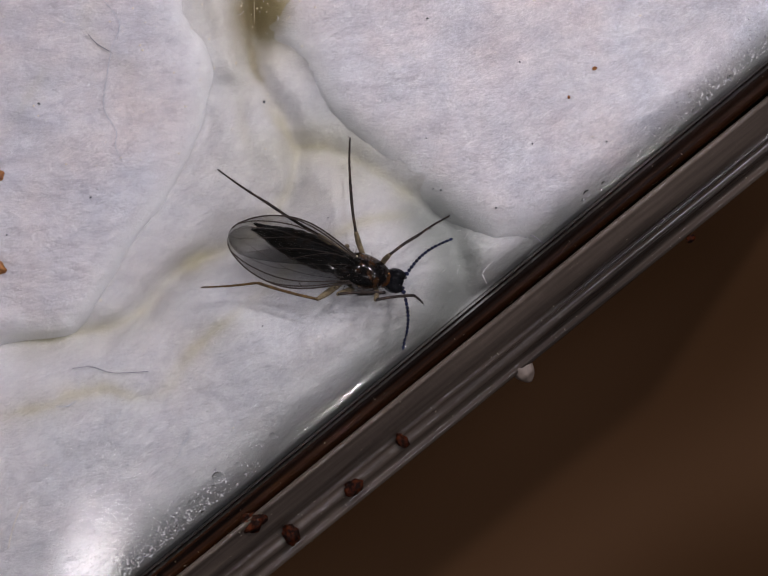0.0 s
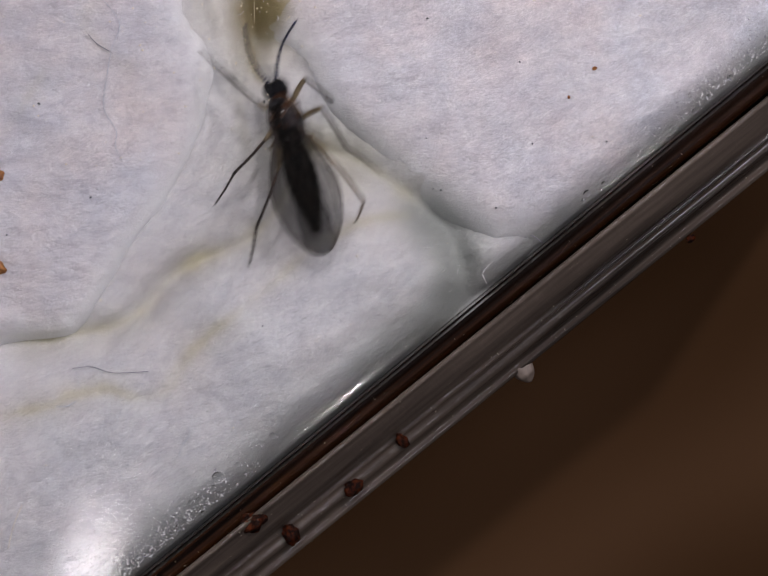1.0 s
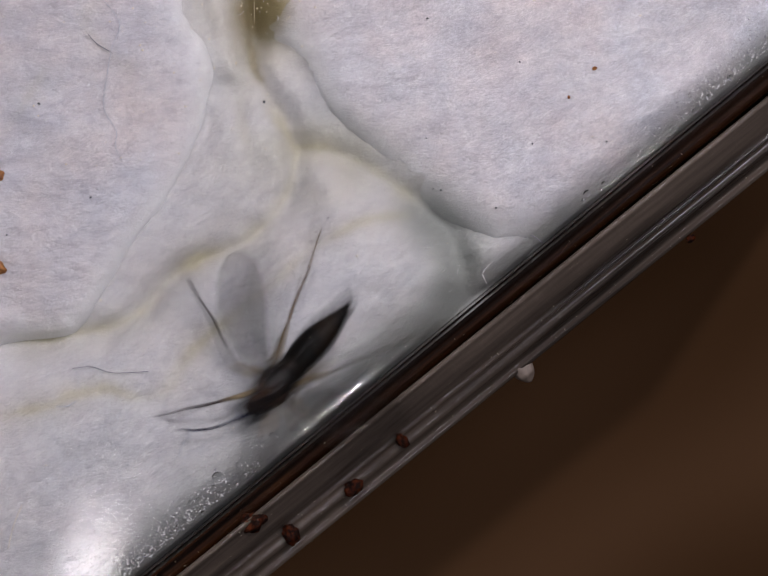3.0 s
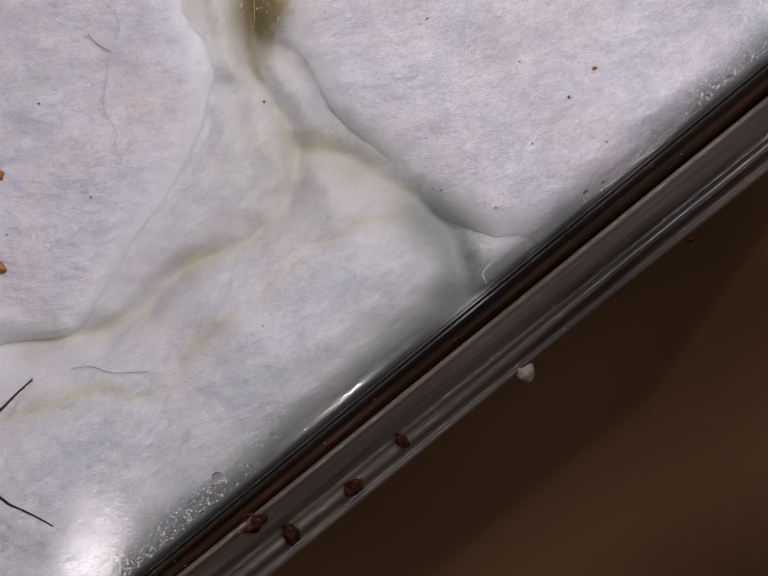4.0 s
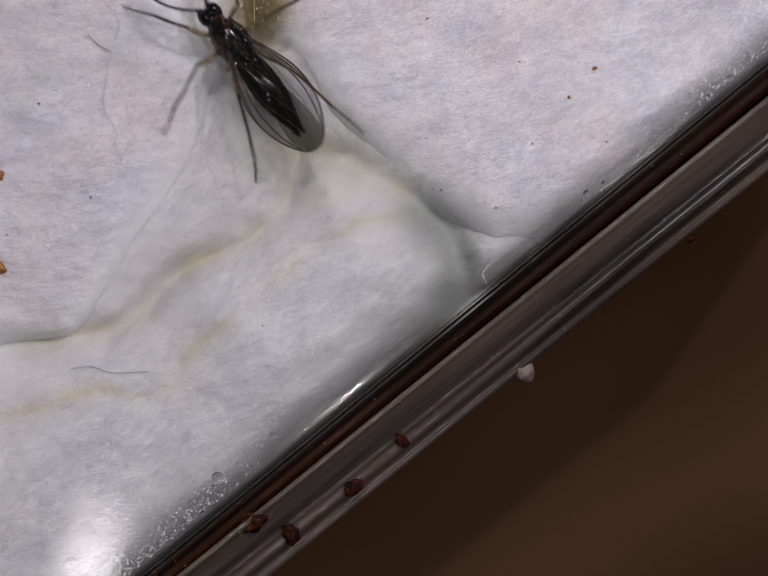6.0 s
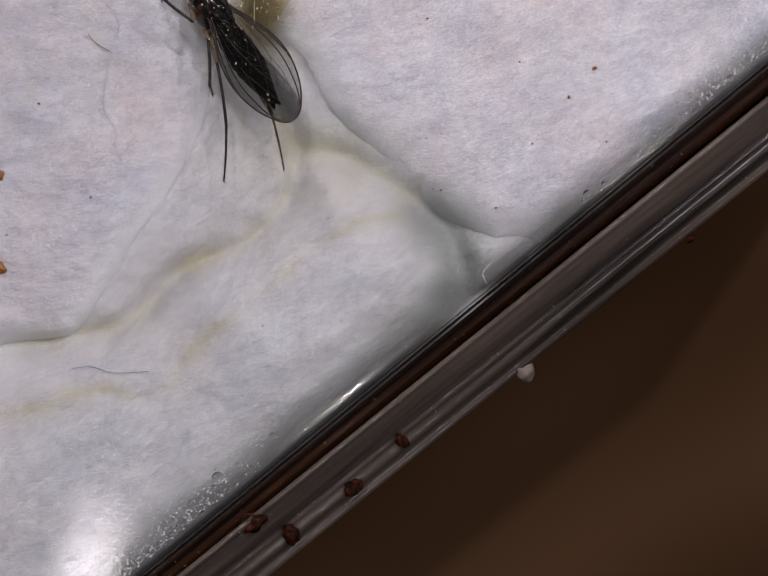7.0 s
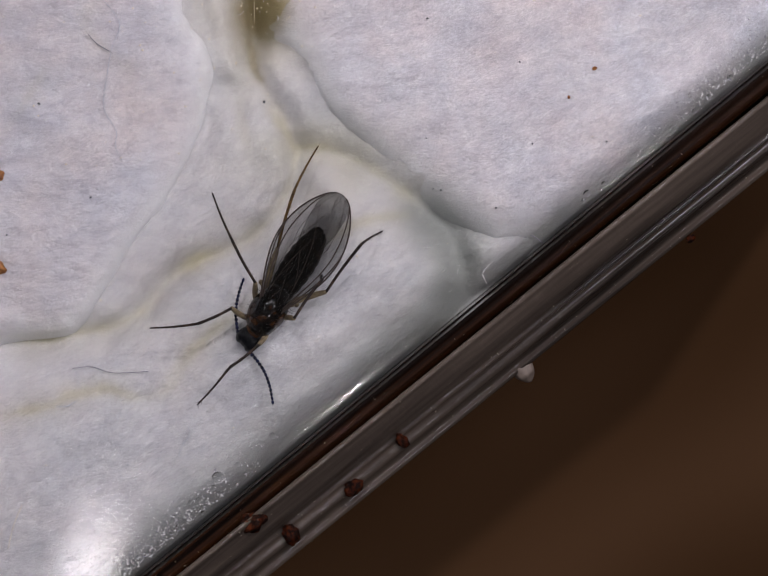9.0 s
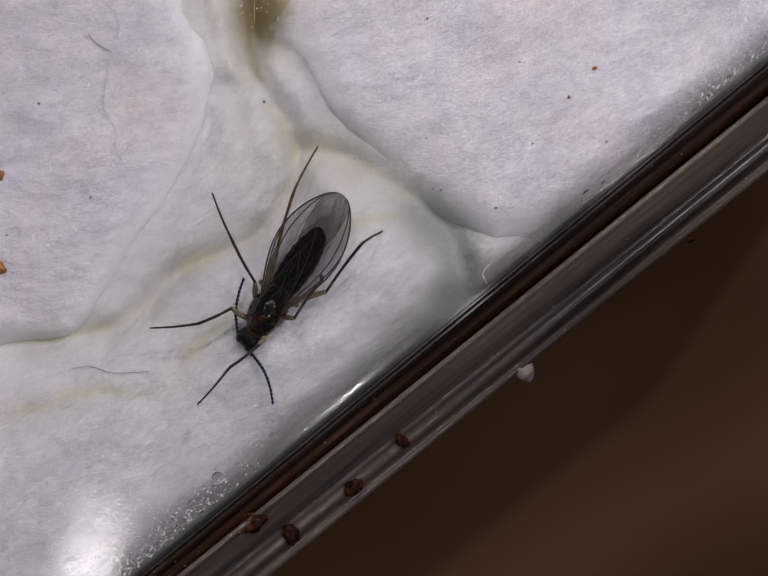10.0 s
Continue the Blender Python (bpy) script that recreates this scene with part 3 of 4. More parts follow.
rnd = random.Random(12)
bm = bmesh.new()
for k in range(150):
    if k < 55:
        x, y = rnd.gauss(-1.66, 0.45), rnd.gauss(3.5, 0.5)
    elif k < 100:
        x, y = rnd.uniform(-5.2, -1.2), rnd.uniform(1.5, 3.9)
    else:
        x, y = rnd.uniform(-5.2, 4.5), rnd.uniform(-3.6, 3.9)
    if x * OUT[0] + y * OUT[1] > 0.6:
        continue
    r = rnd.choice((0.005, 0.006, 0.008, 0.012))
    ball(bm, (x, y, LID_Z + 0.5 * r), (r * rnd.uniform(0.8, 1.8), r, 0.6 * r), Matrix.Rotation(rnd.uniform(0, 3), 3, "Z"), 0.5, k, 1)
for line in ([(-1.74, 3.85), (-1.74, 3.68), (-1.74, 3.55)], [(-4.85, -2.91), (-4.96, -3.17), (-5.04, -3.50)]):
    tube(bm, [(p[0], p[1], LID_Z + 0.003) for p in spline(line, 4)], 0.0035, 4)
tagged(part("lid_dust", bm, DUST), "pale dust grains and fine scratches on the clear lid", "dust", kind="stuff")

# rough frosting along the rolled edge: flakes whose colour stands for droplets' glints
bm = bmesh.new()
for k in range(1800):
    s = rnd.choice((rnd.gauss(-5.6, 0.9), rnd.gauss(-4.3, 1.0), rnd.gauss(5.5, 0.7)))
    u = 0.80 - abs(rnd.gauss(0, 0.22)) * (1.2 if s < -4.5 else 0.8)
    r = rnd.uniform(0.003, 0.009) if k < 1300 else rnd.uniform(0.008, 0.013)
    x, y, _ = plan(s, u)
    z = LID_Z if u < 0.70 else LID_Z + sag(s) - 1.2 * (u - 0.70) ** 2
    ball(bm, (x, y, z), (r * rnd.uniform(1, 2.2), r, 0.45 * r), Matrix.Rotation(rnd.uniform(0, 3), 3, "Z"), 0.6, k, 1)
frost = part("edge_sparkle", bm, SPARKLE_FLAKE)
frost.visible_shadow = False
tagged(frost, "rough sparkling film of dried droplets on the lid's edge", "water marks", kind="stuff")

# fine dust on the rim and the strip in the gap
bm = bmesh.new()
for k in range(240):
    s, u = rnd.uniform(-7, 7), rnd.choice((rnd.uniform(1.0, 1.25), rnd.gauss(1.68, 0.06), rnd.gauss(1.95, 0.06), rnd.uniform(1.28, 2.03)))
    r = rnd.choice((0.0025, 0.003, 0.004, 0.005, 0.008))
    x, y, _ = plan(s, u + 0.006 * s)
    z = 0.03 if u < 1.26 else 0.30 if u < 1.35 else 0.26 - 0.45 * (u - 1.35) if u < 1.58 else 0.06 if u < 1.73 else 0.13 if u < 1.87 else 0.0
    ball(bm, (x, y, z), (r * rnd.uniform(1, 2), r, 0.7 * r), Matrix.Rotation(rnd.uniform(0, 3), 3, "Z"), 0.4, k, 1)
tagged(part("rim_dust", bm, RIM_DUST), "fine pale dust grains along the box's rim", "dust", kind="stuff")

# loose white fibres standing out of the tissue
bm = bmesh.new()
FUZZ = np.random.RandomState(5).uniform((-5.4, -4.0), (5.3, 4.0), (2000, 2))
FUZZ = FUZZ[FUZZ @ np.array(OUT) < 0.6]
for (x, y), z in zip(FUZZ, tops(FUZZ[:, 0], FUZZ[:, 1])):
    a, n = rnd.gauss(0.5, 0.7), rnd.uniform(0.03, 0.09)
    bow = rnd.uniform(-0.03, 0.03)
    pts = [(x + n * q * math.cos(a) - bow * math.sin(a) * math.sin(3.14 * q), y + n * q * math.sin(a) + bow * math.cos(a) * math.sin(3.14 * q), z + 0.006 + 0.012 * math.sin(3.14 * q))
           for q in (0, 0.35, 0.7, 1)]
    tube(bm, pts, rnd.uniform(0.0020, 0.0036), 3)
tagged(part("tissue_fuzz", bm, FIBRE_WHITE), "fine white paper fibres standing out of the tissue", "fibre", kind="stuff")


# ---------------------------------------------------------------- the gnat (x forwards, y to its left, z up; origin in the thorax)
gnat = tagged(new("fungus_gnat"), "small dark fungus gnat with smoky folded wings, on the damp tissue", "insect")


def make_thorax():
    bm = bmesh.new()
    ball(bm, (0.0, 0, 0.0), (0.37, 0.25, 0.27), fine=4, lumps=0.06, seed=3)
    ball(bm, (-0.27, 0, 0.08), (0.13, 0.17, 0.13), fine=3)
    ball(bm, (0.30, 0, -0.02), (0.12, 0.14, 0.15), fine=3)
    body = part("thorax", bm, CHITIN, gnat, "glossy brown-black humped thorax")
    bm = bmesh.new()
    rnd = random.Random(4)
    for k in range(34):
        a, c = rnd.uniform(0.1, 0.9) * math.pi, rnd.uniform(-0.3, 0.3)
        p = Vector((c, 0.24 * math.cos(a), 0.26 * math.sin(a)))
        q = p + Vector((rnd.uniform(-0.06, 0.02), 0.10 * math.cos(a), 0.08 * math.sin(a)))
        tube(bm, [p, (p + q) / 2 + Vector((0.008, 0, 0)), q], [0.004, 0.003, 0.001], 4)
    part("bristles", bm, LEG_DARK, body)


def make_abdomen():
    bm = bmesh.new()
    pts, radii = [], []
    for k in range(57):
        t = k / 56
        pts.append((-0.24 - 1.30 * t, 0, -0.02 - 0.10 * t + 0.05 * math.sin(3 * t)))
        r = 0.13 + 0.11 * math.sin(math.pi * min(1.0, 0.10 + 0.95 * t)) - 0.045 * max(0.0, t - 0.55) / 0.45
        seg = (t * 8) % 1.0
        radii.append(max(0.03, 0.92 * r * (0.94 + 0.07 * math.sin(math.pi * seg) ** 0.5)))
    tube(bm, pts, radii, 20, 0.85)
    a = part("abdomen", bm, BELLY, gnat, "dark brown segmented abdomen")
    bm = bmesh.new()
    for y in (-0.03, 0.03):
        tube(bm, [(-1.52, y, -0.08), (-1.57, y * 1.5, -0.09), (-1.61, y * 1.4, -0.09)], [0.028, 0.026, 0.012], 8)
    part("cerci", bm, BELLY, a)
    return a


def make_head():
    bm = bmesh.new()
    ball(bm, (0.05, 0, 0), (0.135, 0.14, 0.16), fine=3)
    ball(bm, (0.15, 0, -0.06), (0.05, 0.06, 0.07), fine=2)
    head = part("head", bm, HEAD, gnat, "round black head")
    for y in (1, -1):
        bm = bmesh.new()
        ball(bm, (0.06, 0.085 * y, 0.02), (0.135, 0.088, 0.15), fine=3)
        part("eye", bm, EYE, head, "shiny black compound eye")
        bm = bmesh.new()
        tube(bm, spline([(0.16, 0.03 * y, -0.10), (0.21, 0.06 * y, -0.14), (0.22, 0.09 * y, -0.20)]), 0.016, 6)
        part("palp", bm, LEG_PALE, head)
    return head


def make_antenna(bow):
    """Sixteen bead-like joints along a slight bow."""
    bm = bmesh.new()
    n = 16
    for k in range(n):
        t = (k + 0.5) / n
        x, y = 0.86 * t, bow * 0.16 * math.sin(math.pi * t)
        slope = bow * 0.16 * math.pi * math.cos(math.pi * t) / 0.86
        r = 0.032 - 0.010 * t if k > 1 else 0.038
        ball(bm, (x, y, 0), (0.030, r, r), Matrix.Rotation(math.atan(slope), 3, "Z"), fine=1)
        tube(bm, [(x - 0.03, y - 0.03 * slope, 0), (x + 0.03, y + 0.03 * slope, 0)], 0.009, 5)
    return part("antenna", bm, ANTENNA, gnat, "dark beaded antenna")


def wing_edges(t):
    w = 0.055 + 0.27 * (math.sin(min(t / 0.60, 1.0) * math.pi / 2)) ** 1.2 if t < 0.6 else 0.325 * math.sqrt(max(0.0, 1 - ((t - 0.6) / 0.4) ** 2.3))
    mid = 0.02 + 0.10 * math.sin(math.pi * min(1, t * 1.1)) - 0.02 * t
    return mid + w * 0.95, mid - w


def make_wing(side, lift):
    bm = bmesh.new()
    nt, nw = 40, 8
    rows = []
    for layer in (0, 1):
        grid = []
        for i in range(nt + 1):
            t = 1 - (1 - i / nt) ** 1.6 if i > nt / 2 else i / nt * (1 - 0.5 ** 1.6) / 0.5
            lead, trail = wing_edges(t)
            grid.append([bm.verts.new((-1.80 * t, side * (trail + (lead - trail) * j / nw),
                                       0.004 * layer + 0.05 * math.sin(math.pi * j / nw) * (1 - 0.4 * t) + 0.008 * math.sin(j * 2.4) - 0.16 * t * t))
                         for j in range(nw + 1)])
        rows.append(grid)
    for layer, grid in enumerate(rows):
        for i in range(nt):
            for j in range(nw):
                q = (grid[i][j], grid[i + 1][j], grid[i + 1][j + 1], grid[i][j + 1])
                bm.faces.new(q if layer else q[::-1])
    border = [(i, 0) for i in range(nt)] + [(nt, j) for j in range(nw)] + [(i, nw) for i in range(nt, 0, -1)] + [(0, j) for j in range(nw, 0, -1)]
    for (i, j), (k, l) in zip(border, border[1:] + border[:1]):
        bm.faces.new((rows[0][i][j], rows[0][k][l], rows[1][k][l], rows[1][i][j]))
    bmesh.ops.recalc_face_normals(bm, faces=bm.faces)
    wing = part("wing", bm, MEMBRANE, gnat, "translucent smoky wing with brown veins")

    def at(t, f):
        lead, trail = wing_edges(t)
        j = f * nw
        return (-1.80 * t, side * (trail + (lead - trail) * f), 0.004 + 0.05 * math.sin(math.pi * f) * (1 - 0.4 * t) + 0.008 * math.sin(j * 2.4) - 0.16 * t * t)

    veins = {"costa": ([(0, 1), (0.12, 1), (0.3, 1), (0.5, 1), (0.7, 1), (0.85, 1), (0.94, 0.99), (0.985, 0.9)], 0.016),
             "front": ([(0.02, 0.85), (0.2, 0.90), (0.4, 0.94), (0.6, 0.99)], 0.013),
             "radius": ([(0.03, 0.75), (0.25, 0.78), (0.5, 0.83), (0.75, 0.88), (0.95, 0.97)], 0.013),
             "crossvein": ([(0.36, 0.93), (0.40, 0.80)], 0.009),
             "stem": ([(0.1, 0.6), (0.3, 0.60), (0.5, 0.60)], 0.006),
             "upper_fork": ([(0.5, 0.60), (0.62, 0.68), (0.8, 0.74), (0.965, 0.78)], 0.007),
             "lower_fork": ([(0.5, 0.60), (0.62, 0.54), (0.8, 0.48), (0.975, 0.40)], 0.007),
             "cubital": ([(0.08, 0.5), (0.25, 0.42), (0.45, 0.36), (0.65, 0.28), (0.86, 0.08)], 0.007),
             "anal": ([(0.22, 0.43), (0.35, 0.26), (0.5, 0.10), (0.58, 0.0)], 0.007),
             "hind_margin": ([(0.05, 0), (0.2, 0), (0.4, 0), (0.6, 0), (0.8, 0), (0.93, 0.0), (0.985, 0.2), (0.998, 0.5), (0.985, 0.9)], 0.0045)}
    for line, r in veins.values():
        bm = bmesh.new()
        tube(bm, [at(float(p[0]), float(p[1])) for p in spline(line, 5)], (0.72 if r > 0.010 else 0.50) * r, 5)
        part("vein", bm, VEIN, wing)
    return wing


def make_limb(name, parent, length, radii, mat, label="", joints=0, seed=0):
    """A limb along x: radii at its start, belly and end; tarsi have ring-like joints."""
    bm = bmesh.new()
    n = 25
    r0, r1, r2 = radii
    pts, rs = [], []
    for k in range(n):
        t = k / (n - 1)
        r = r0 * (1 - t) ** 2 + 2 * r1 * t * (1 - t) + r2 * t * t
        if joints:
            r *= 0.82 + 0.22 * abs(math.sin(math.pi * joints * t)) ** 0.6
        pts.append((length * t, 0.012 * math.sin(math.pi * t), 0))
        rs.append(r)
    tube(bm, pts, rs, 9)
    rnd = random.Random(seed)
    for k in range(int(length * 26)):
        t, a = rnd.uniform(0.1, 1.0), rnd.uniform(0, 6.28)
        p = Vector((length * t, 0, 0))
        q = p + Vector((0.035, 0.042 * math.cos(a), 0.042 * math.sin(a)))
        tube(bm, [p, q], [0.0035, 0.001], 3)
    return part(name, bm, mat, parent, label)


make_thorax()
abdomen = make_abdomen()
head = make_head()
antennae = [make_antenna(0.55), make_antenna(0.5)]
wings = [make_wing(1, 0.0), make_wing(-1, 0.02)]
LENGTHS = {"fore": (0.47, 0.51, 0.66), "mid": (0.50, 0.65, 0.70), "hind": (0.60, 0.84, 0.78)}
HIPS = {"fore": (0.22, 0.15, -0.16), "mid": (-0.02, 0.19, -0.18), "hind": (-0.22, 0.17, -0.16)}
legs = {}
for place in ("fore", "mid", "hind"):
    lf, lt, la = LENGTHS[place]
    for side in (1, -1):
        thick = 1.25 if place == "hind" else 1.0
        femur = make_limb("leg", gnat, lf, (0.028, 0.052 * thick, 0.028), LEG_PALE, "slender amber-brown hairy leg", seed=side + 5)
        shin = LEG_AMBER if (place, side) == ("hind", -1) else LEG_DARK
        tibia = make_limb("tibia", femur, lt, (0.020, 0.020, 0.022), shin, seed=side + 9)
        tarsus = make_limb("tarsus", femur, la, (0.019, 0.016, 0.010), shin, joints=5, seed=side + 14)
        legs[place, side] = (femur, tibia, tarsus)
        hx, hy, hz = HIPS[place]
        bm = bmesh.new()
        tube(bm, [(hx * 0.8, hy * 0.6 * side, 0.0), (hx * 0.9, hy * 0.95 * side, hz * 0.6), (hx, hy * side, hz)], [0.07, 0.075, 0.045], 10)
        part("coxa", bm, LEG_PALE, gnat)
for side in (1, -1):
    bm = bmesh.new()
    tube(bm, [(-0.2, 0.2 * side, 0.05), (-0.27, 0.27 * side, 0.06)], 0.012, 6)
    ball(bm, (-0.29, 0.29 * side, 0.06), (0.035, 0.03, 0.03))
    part("haltere", bm, LEG_PALE, gnat)


# ---------------------------------------------------------------- how the gnat moves
# a row of three is the one before it, moved by so much in x and y
# seconds; thorax; wing tips; height; roll; pitch; knees, ankles and tips of the legs; tips of the antennae; head
STATIONS = [
    (0, (-0.291, 0.212), (-2.199, 0.715), 0.62, 0, 0, {"LF": [(0.08, 0.45), (0.49, 0.73), (0.89, 0.98)], "LM": [(-0.38, 0.76), (-0.45, 1.36), (-0.46, 2.04)], "LH": [(-0.89, 0.72), (-1.64, 1.19), (-2.32, 1.65)], "RF": [(-0.11, -0.16), (0.15, -0.08), (0.53, -0.21)], "RM": [(-0.62, -0.08), (-0.85, 0.00), (-0.48, -0.09)], "RH": [(-0.90, -0.15), (-1.66, 0.07), (-2.47, 0.01)]}, [(0.70, 0.48), (0.25, -0.80)], (0.159, 0.106)),
    (0.9,),
    (0.933,),
    (0.967, (-1.380, 2.130), (-0.860, 0.330), 0.62, 0, 0, {"LF": [(-1.68, 2.34), (-2.08, 2.67), (-2.54, 3.10)], "LM": [(-1.58, 2.01), (-1.95, 1.58), (-2.35, 1.01)], "LH": [(-1.48, 1.71), (-1.68, 0.98), (-1.88, 0.19)], "RF": [(-1.12, 2.70), (-0.95, 2.57), (-0.85, 2.47)], "RM": [(-0.89, 2.31), (-0.62, 1.84), (-0.09, 1.44)], "RH": [(-0.88, 1.75), (-0.60, 1.15), (-0.45, 0.75)]}, [(-1.82, 3.17), (-1.32, 3.23)], (-1.564, 2.570)),
    (1.033, 0.10, 0.22),
    (1.1,),
    (1.2, (-1.716, 3.035), (-0.954, 1.312), 0.62, 20, 0, {}, None, None),
    (1.3, (-2.478, -0.742), (-0.954, 0.186), 0.62, -10, 0, {}, None, None),
    (1.4,),
    (1.5, (-3.890, -1.922), (-2.180, -0.981), 0.62, 0, 0, {"RF": [(-4.13, -1.70), (-4.70, -1.79), (-5.20, -1.91)], "RM": [(-3.14, -1.21), (-2.91, -0.68), (-2.69, 0.19)], "RH": [(-3.01, -0.87), (-2.28, -0.21), (-1.68, 0.55)], "LH": [(-2.90, -1.92), (-2.17, -1.56), (-1.41, -1.25)], "LM": [(-3.53, -2.29), (-3.11, -2.54), (-2.64, -3.02)], "LF": [(-3.97, -2.27), (-4.13, -2.56), (-4.47, -3.06)]}, [(-4.60, -2.40), (-4.80, -1.93)], (-4.201, -2.081)),
    (1.6, (-4.334, -2.067), (-2.545, -1.339), 0.62, 0, 0, {}, None, None),
    (1.7,),
    (1.8, (-5.063, -2.333), (-3.340, -1.670), 0.62, 0, 0, {}, None, None),
    (1.9, (-6.454, -3.459), (-4.698, -3.141), 0.62, 0, 0, {}, None, None),
    (2,),
    (2.1, (-4.933, -2.666), (-4.469, -3.992), 0.62, 0, 0, {}, None, None),
    (2.2, (-4.038, -2.003), (-5.066, -3.461), 0.62, 0, 0, {}, None, None),
    (2.3,),
    (2.4, (-2.977, -1.538), (-4.701, -1.870), 0.62, 0, 0, {}, None, None),
    (2.5, (-2.778, -1.419), (-4.304, -1.969), 0.62, 15, 0, {"LF": [(-2.08, -1.13), (-1.92, -1.09), (-1.70, -0.99)], "LM": [(-3.05, -1.20), (-3.60, -1.13), (-4.15, -1.34)], "LH": [(-3.27, -1.17), (-4.00, -1.21), (-4.50, -1.37)], "RF": [(-2.21, -1.57), (-1.78, -1.65), (-0.95, -1.62)], "RH": [(-3.41, -2.10), (-3.60, -2.37), (-4.20, -2.73)], "RM": [(-2.74, -1.87), (-2.98, -2.33), (-3.09, -2.80)]}, [(-2.47, -0.20), (-1.75, -0.40)], (-2.412, -1.325)),
    (2.6,),
    (2.7, (-0.954, -0.146), (-2.081, -0.941), 0.62, 0, 0, {}, None, None),
    (2.85, (-0.623, -0.411), (-1.352, 0.914), 0.62, 0, 0, {}, None, None),
    (3, (-1.484, -1.339), (-0.358, -0.146), 0.62, 0, 0, {}, None, None),
    (3.3, (-3.870, -2.465), (-2.213, -1.736), 0.62, 0, 0, {}, None, None),
    (3.5, (-6.587, -3.260), (-4.798, -2.664), 0.62, 0, 0, {}, None, None),
    (3.65, (-7.382, -3.128), (-7.382, -4.851), 0.62, 0, 0, {}, None, None),
    (3.8, (-6.420, -3.141), (-8.176, -3.592), 0.62, 0, 0, {"LF": [(-5.63, -2.88), (-5.20, -2.80), (-4.70, -2.65)]}, None, None),
    (3.9,),
    (3.967, (-5.758, -2.366), (-7.382, -3.194), 0.62, 0, 0, {"LF": [(-5.53, -1.93), (-5.16, -1.64), (-4.76, -1.24)], "RF": [(-5.46, -2.63), (-5.13, -2.86), (-4.23, -3.33)]}, [(-5.95, -1.55), (-5.60, -3.15)], None),
    (4,),
    (4.033,),
    (4.1, (-4.798, -2.200), (-4.996, -3.658), 0.62, 0, 0, {}, None, None),
    (4.2, (-3.240, -1.736), (-4.798, -2.266), 0.62, 0, 0, {}, None, None),
    (4.3,),
    (4.4, (-2.412, -0.875), (-3.539, -1.471), 0.62, 0, 0, {}, None, None),
    (4.467, (-1.420, -0.640), (-2.500, -1.320), 0.76, 0, -20, {}, None, None),
    (4.5, (-1.130, -0.100), (-2.210, -0.776), 0.78, 0, -20, {"LH": [(-1.88, 0.09), (-2.68, -0.16), (-3.64, -0.36)], "LM": [(-1.75, 0.09), (-2.35, 0.19), (-3.27, 0.19)], "RH": [(-1.35, -0.81), (-1.88, -1.11), (-2.29, -1.46)], "RM": [(-0.95, -0.61), (-0.62, -0.41), (-0.29, -0.34)], "LF": [(-1.05, 0.19), (-0.82, 0.45), (-0.64, 0.82)], "RF": [(-0.82, -0.01), (-0.56, 0.19), (-0.23, 0.28)]}, [(-1.29, 0.28), (-0.62, 0.19)], (-1.087, 0.000)),
    (4.533, 0.26, 0.42),
    (4.6, (0.106, 0.351), (-1.418, -0.245), 0.62, 0, 0, {}, None, None),
    (4.7, (-0.212, 0.928), (-1.484, -0.046), 0.62, 0, 0, {}, None, None),
    (4.8, (-1.087, 1.577), (-0.941, -0.080), 0.62, 0, 0, {}, None, None),
    (4.9,),
    (5, (-1.398, 2.783), (-0.921, 0.928), 0.62, 10, 0, {"LF": [(-1.88, 2.70), (-2.28, 3.17), (-2.70, 3.71)], "LM": [(-1.82, 2.59), (-2.03, 2.60), (-2.43, 2.40)], "LH": [(-1.57, 1.99), (-1.79, 1.29), (-1.99, 0.74)], "RF": [(-1.22, 2.90), (-1.14, 2.84), (-1.09, 2.77)], "RM": [(-0.95, 2.16), (-0.74, 2.04), (-0.28, 1.72)], "RH": [(-1.32, 1.71), (-1.22, 1.09), (-1.10, 0.77)]}, [(-1.29, 3.27), (-1.11, 2.80)], (-1.630, 3.101)),
    (5.1,),
    (5.2, (-2.087, 3.386), (-0.928, 2.107), 0.62, 45, 0, {}, None, None),
    (5.3, (-2.014, 3.565), (-1.087, 2.306), 0.62, 45, 0, {}, None, None),
    (5.4,),
    (5.467, (-2.014, 3.300), (-1.199, 1.723), 0.62, 12, 0, {"LM": [(-2.18, 2.84), (-2.35, 2.31), (-2.66, 1.64)], "LH": [(-1.85, 2.57), (-1.68, 1.97), (-1.62, 1.05)], "RH": [(-1.22, 2.90), (-0.99, 2.37), (-0.48, 1.76)], "RM": [(-1.22, 2.97), (-1.29, 3.07), (-1.62, 3.43)], "RF": [(-1.58, 3.40), (-1.42, 3.47), (-1.27, 3.50)], "LF": [(-2.54, 3.43), (-2.74, 3.76), (-2.94, 4.03)]}, [(-2.88, 3.83), (-2.28, 4.16)], (-2.333, 3.645)),
    (5.5,),
    (5.533,),
    (5.6, (-1.743, 2.902), (-0.391, 1.478), 0.62, 20, 0, {"LM": [(-1.95, 2.44), (-2.15, 2.04), (-2.15, 1.61)], "LH": [(-1.62, 2.31), (-1.48, 1.91), (-1.52, 1.58)], "RH": [(-0.82, 2.50), (-0.62, 1.97), (-0.29, 1.38)], "RM": [(-1.22, 2.90), (-1.29, 3.07), (-1.48, 3.30)], "RF": [(-1.42, 3.10), (-1.48, 3.30), (-1.58, 3.50)], "LF": [(-2.28, 2.97), (-2.68, 3.10), (-3.14, 3.17)]}, None, None),
    (5.7,),
    (6.2, (-2.280, 3.631), (-1.219, 2.107), 0.62, 0, 0, {}, None, None),
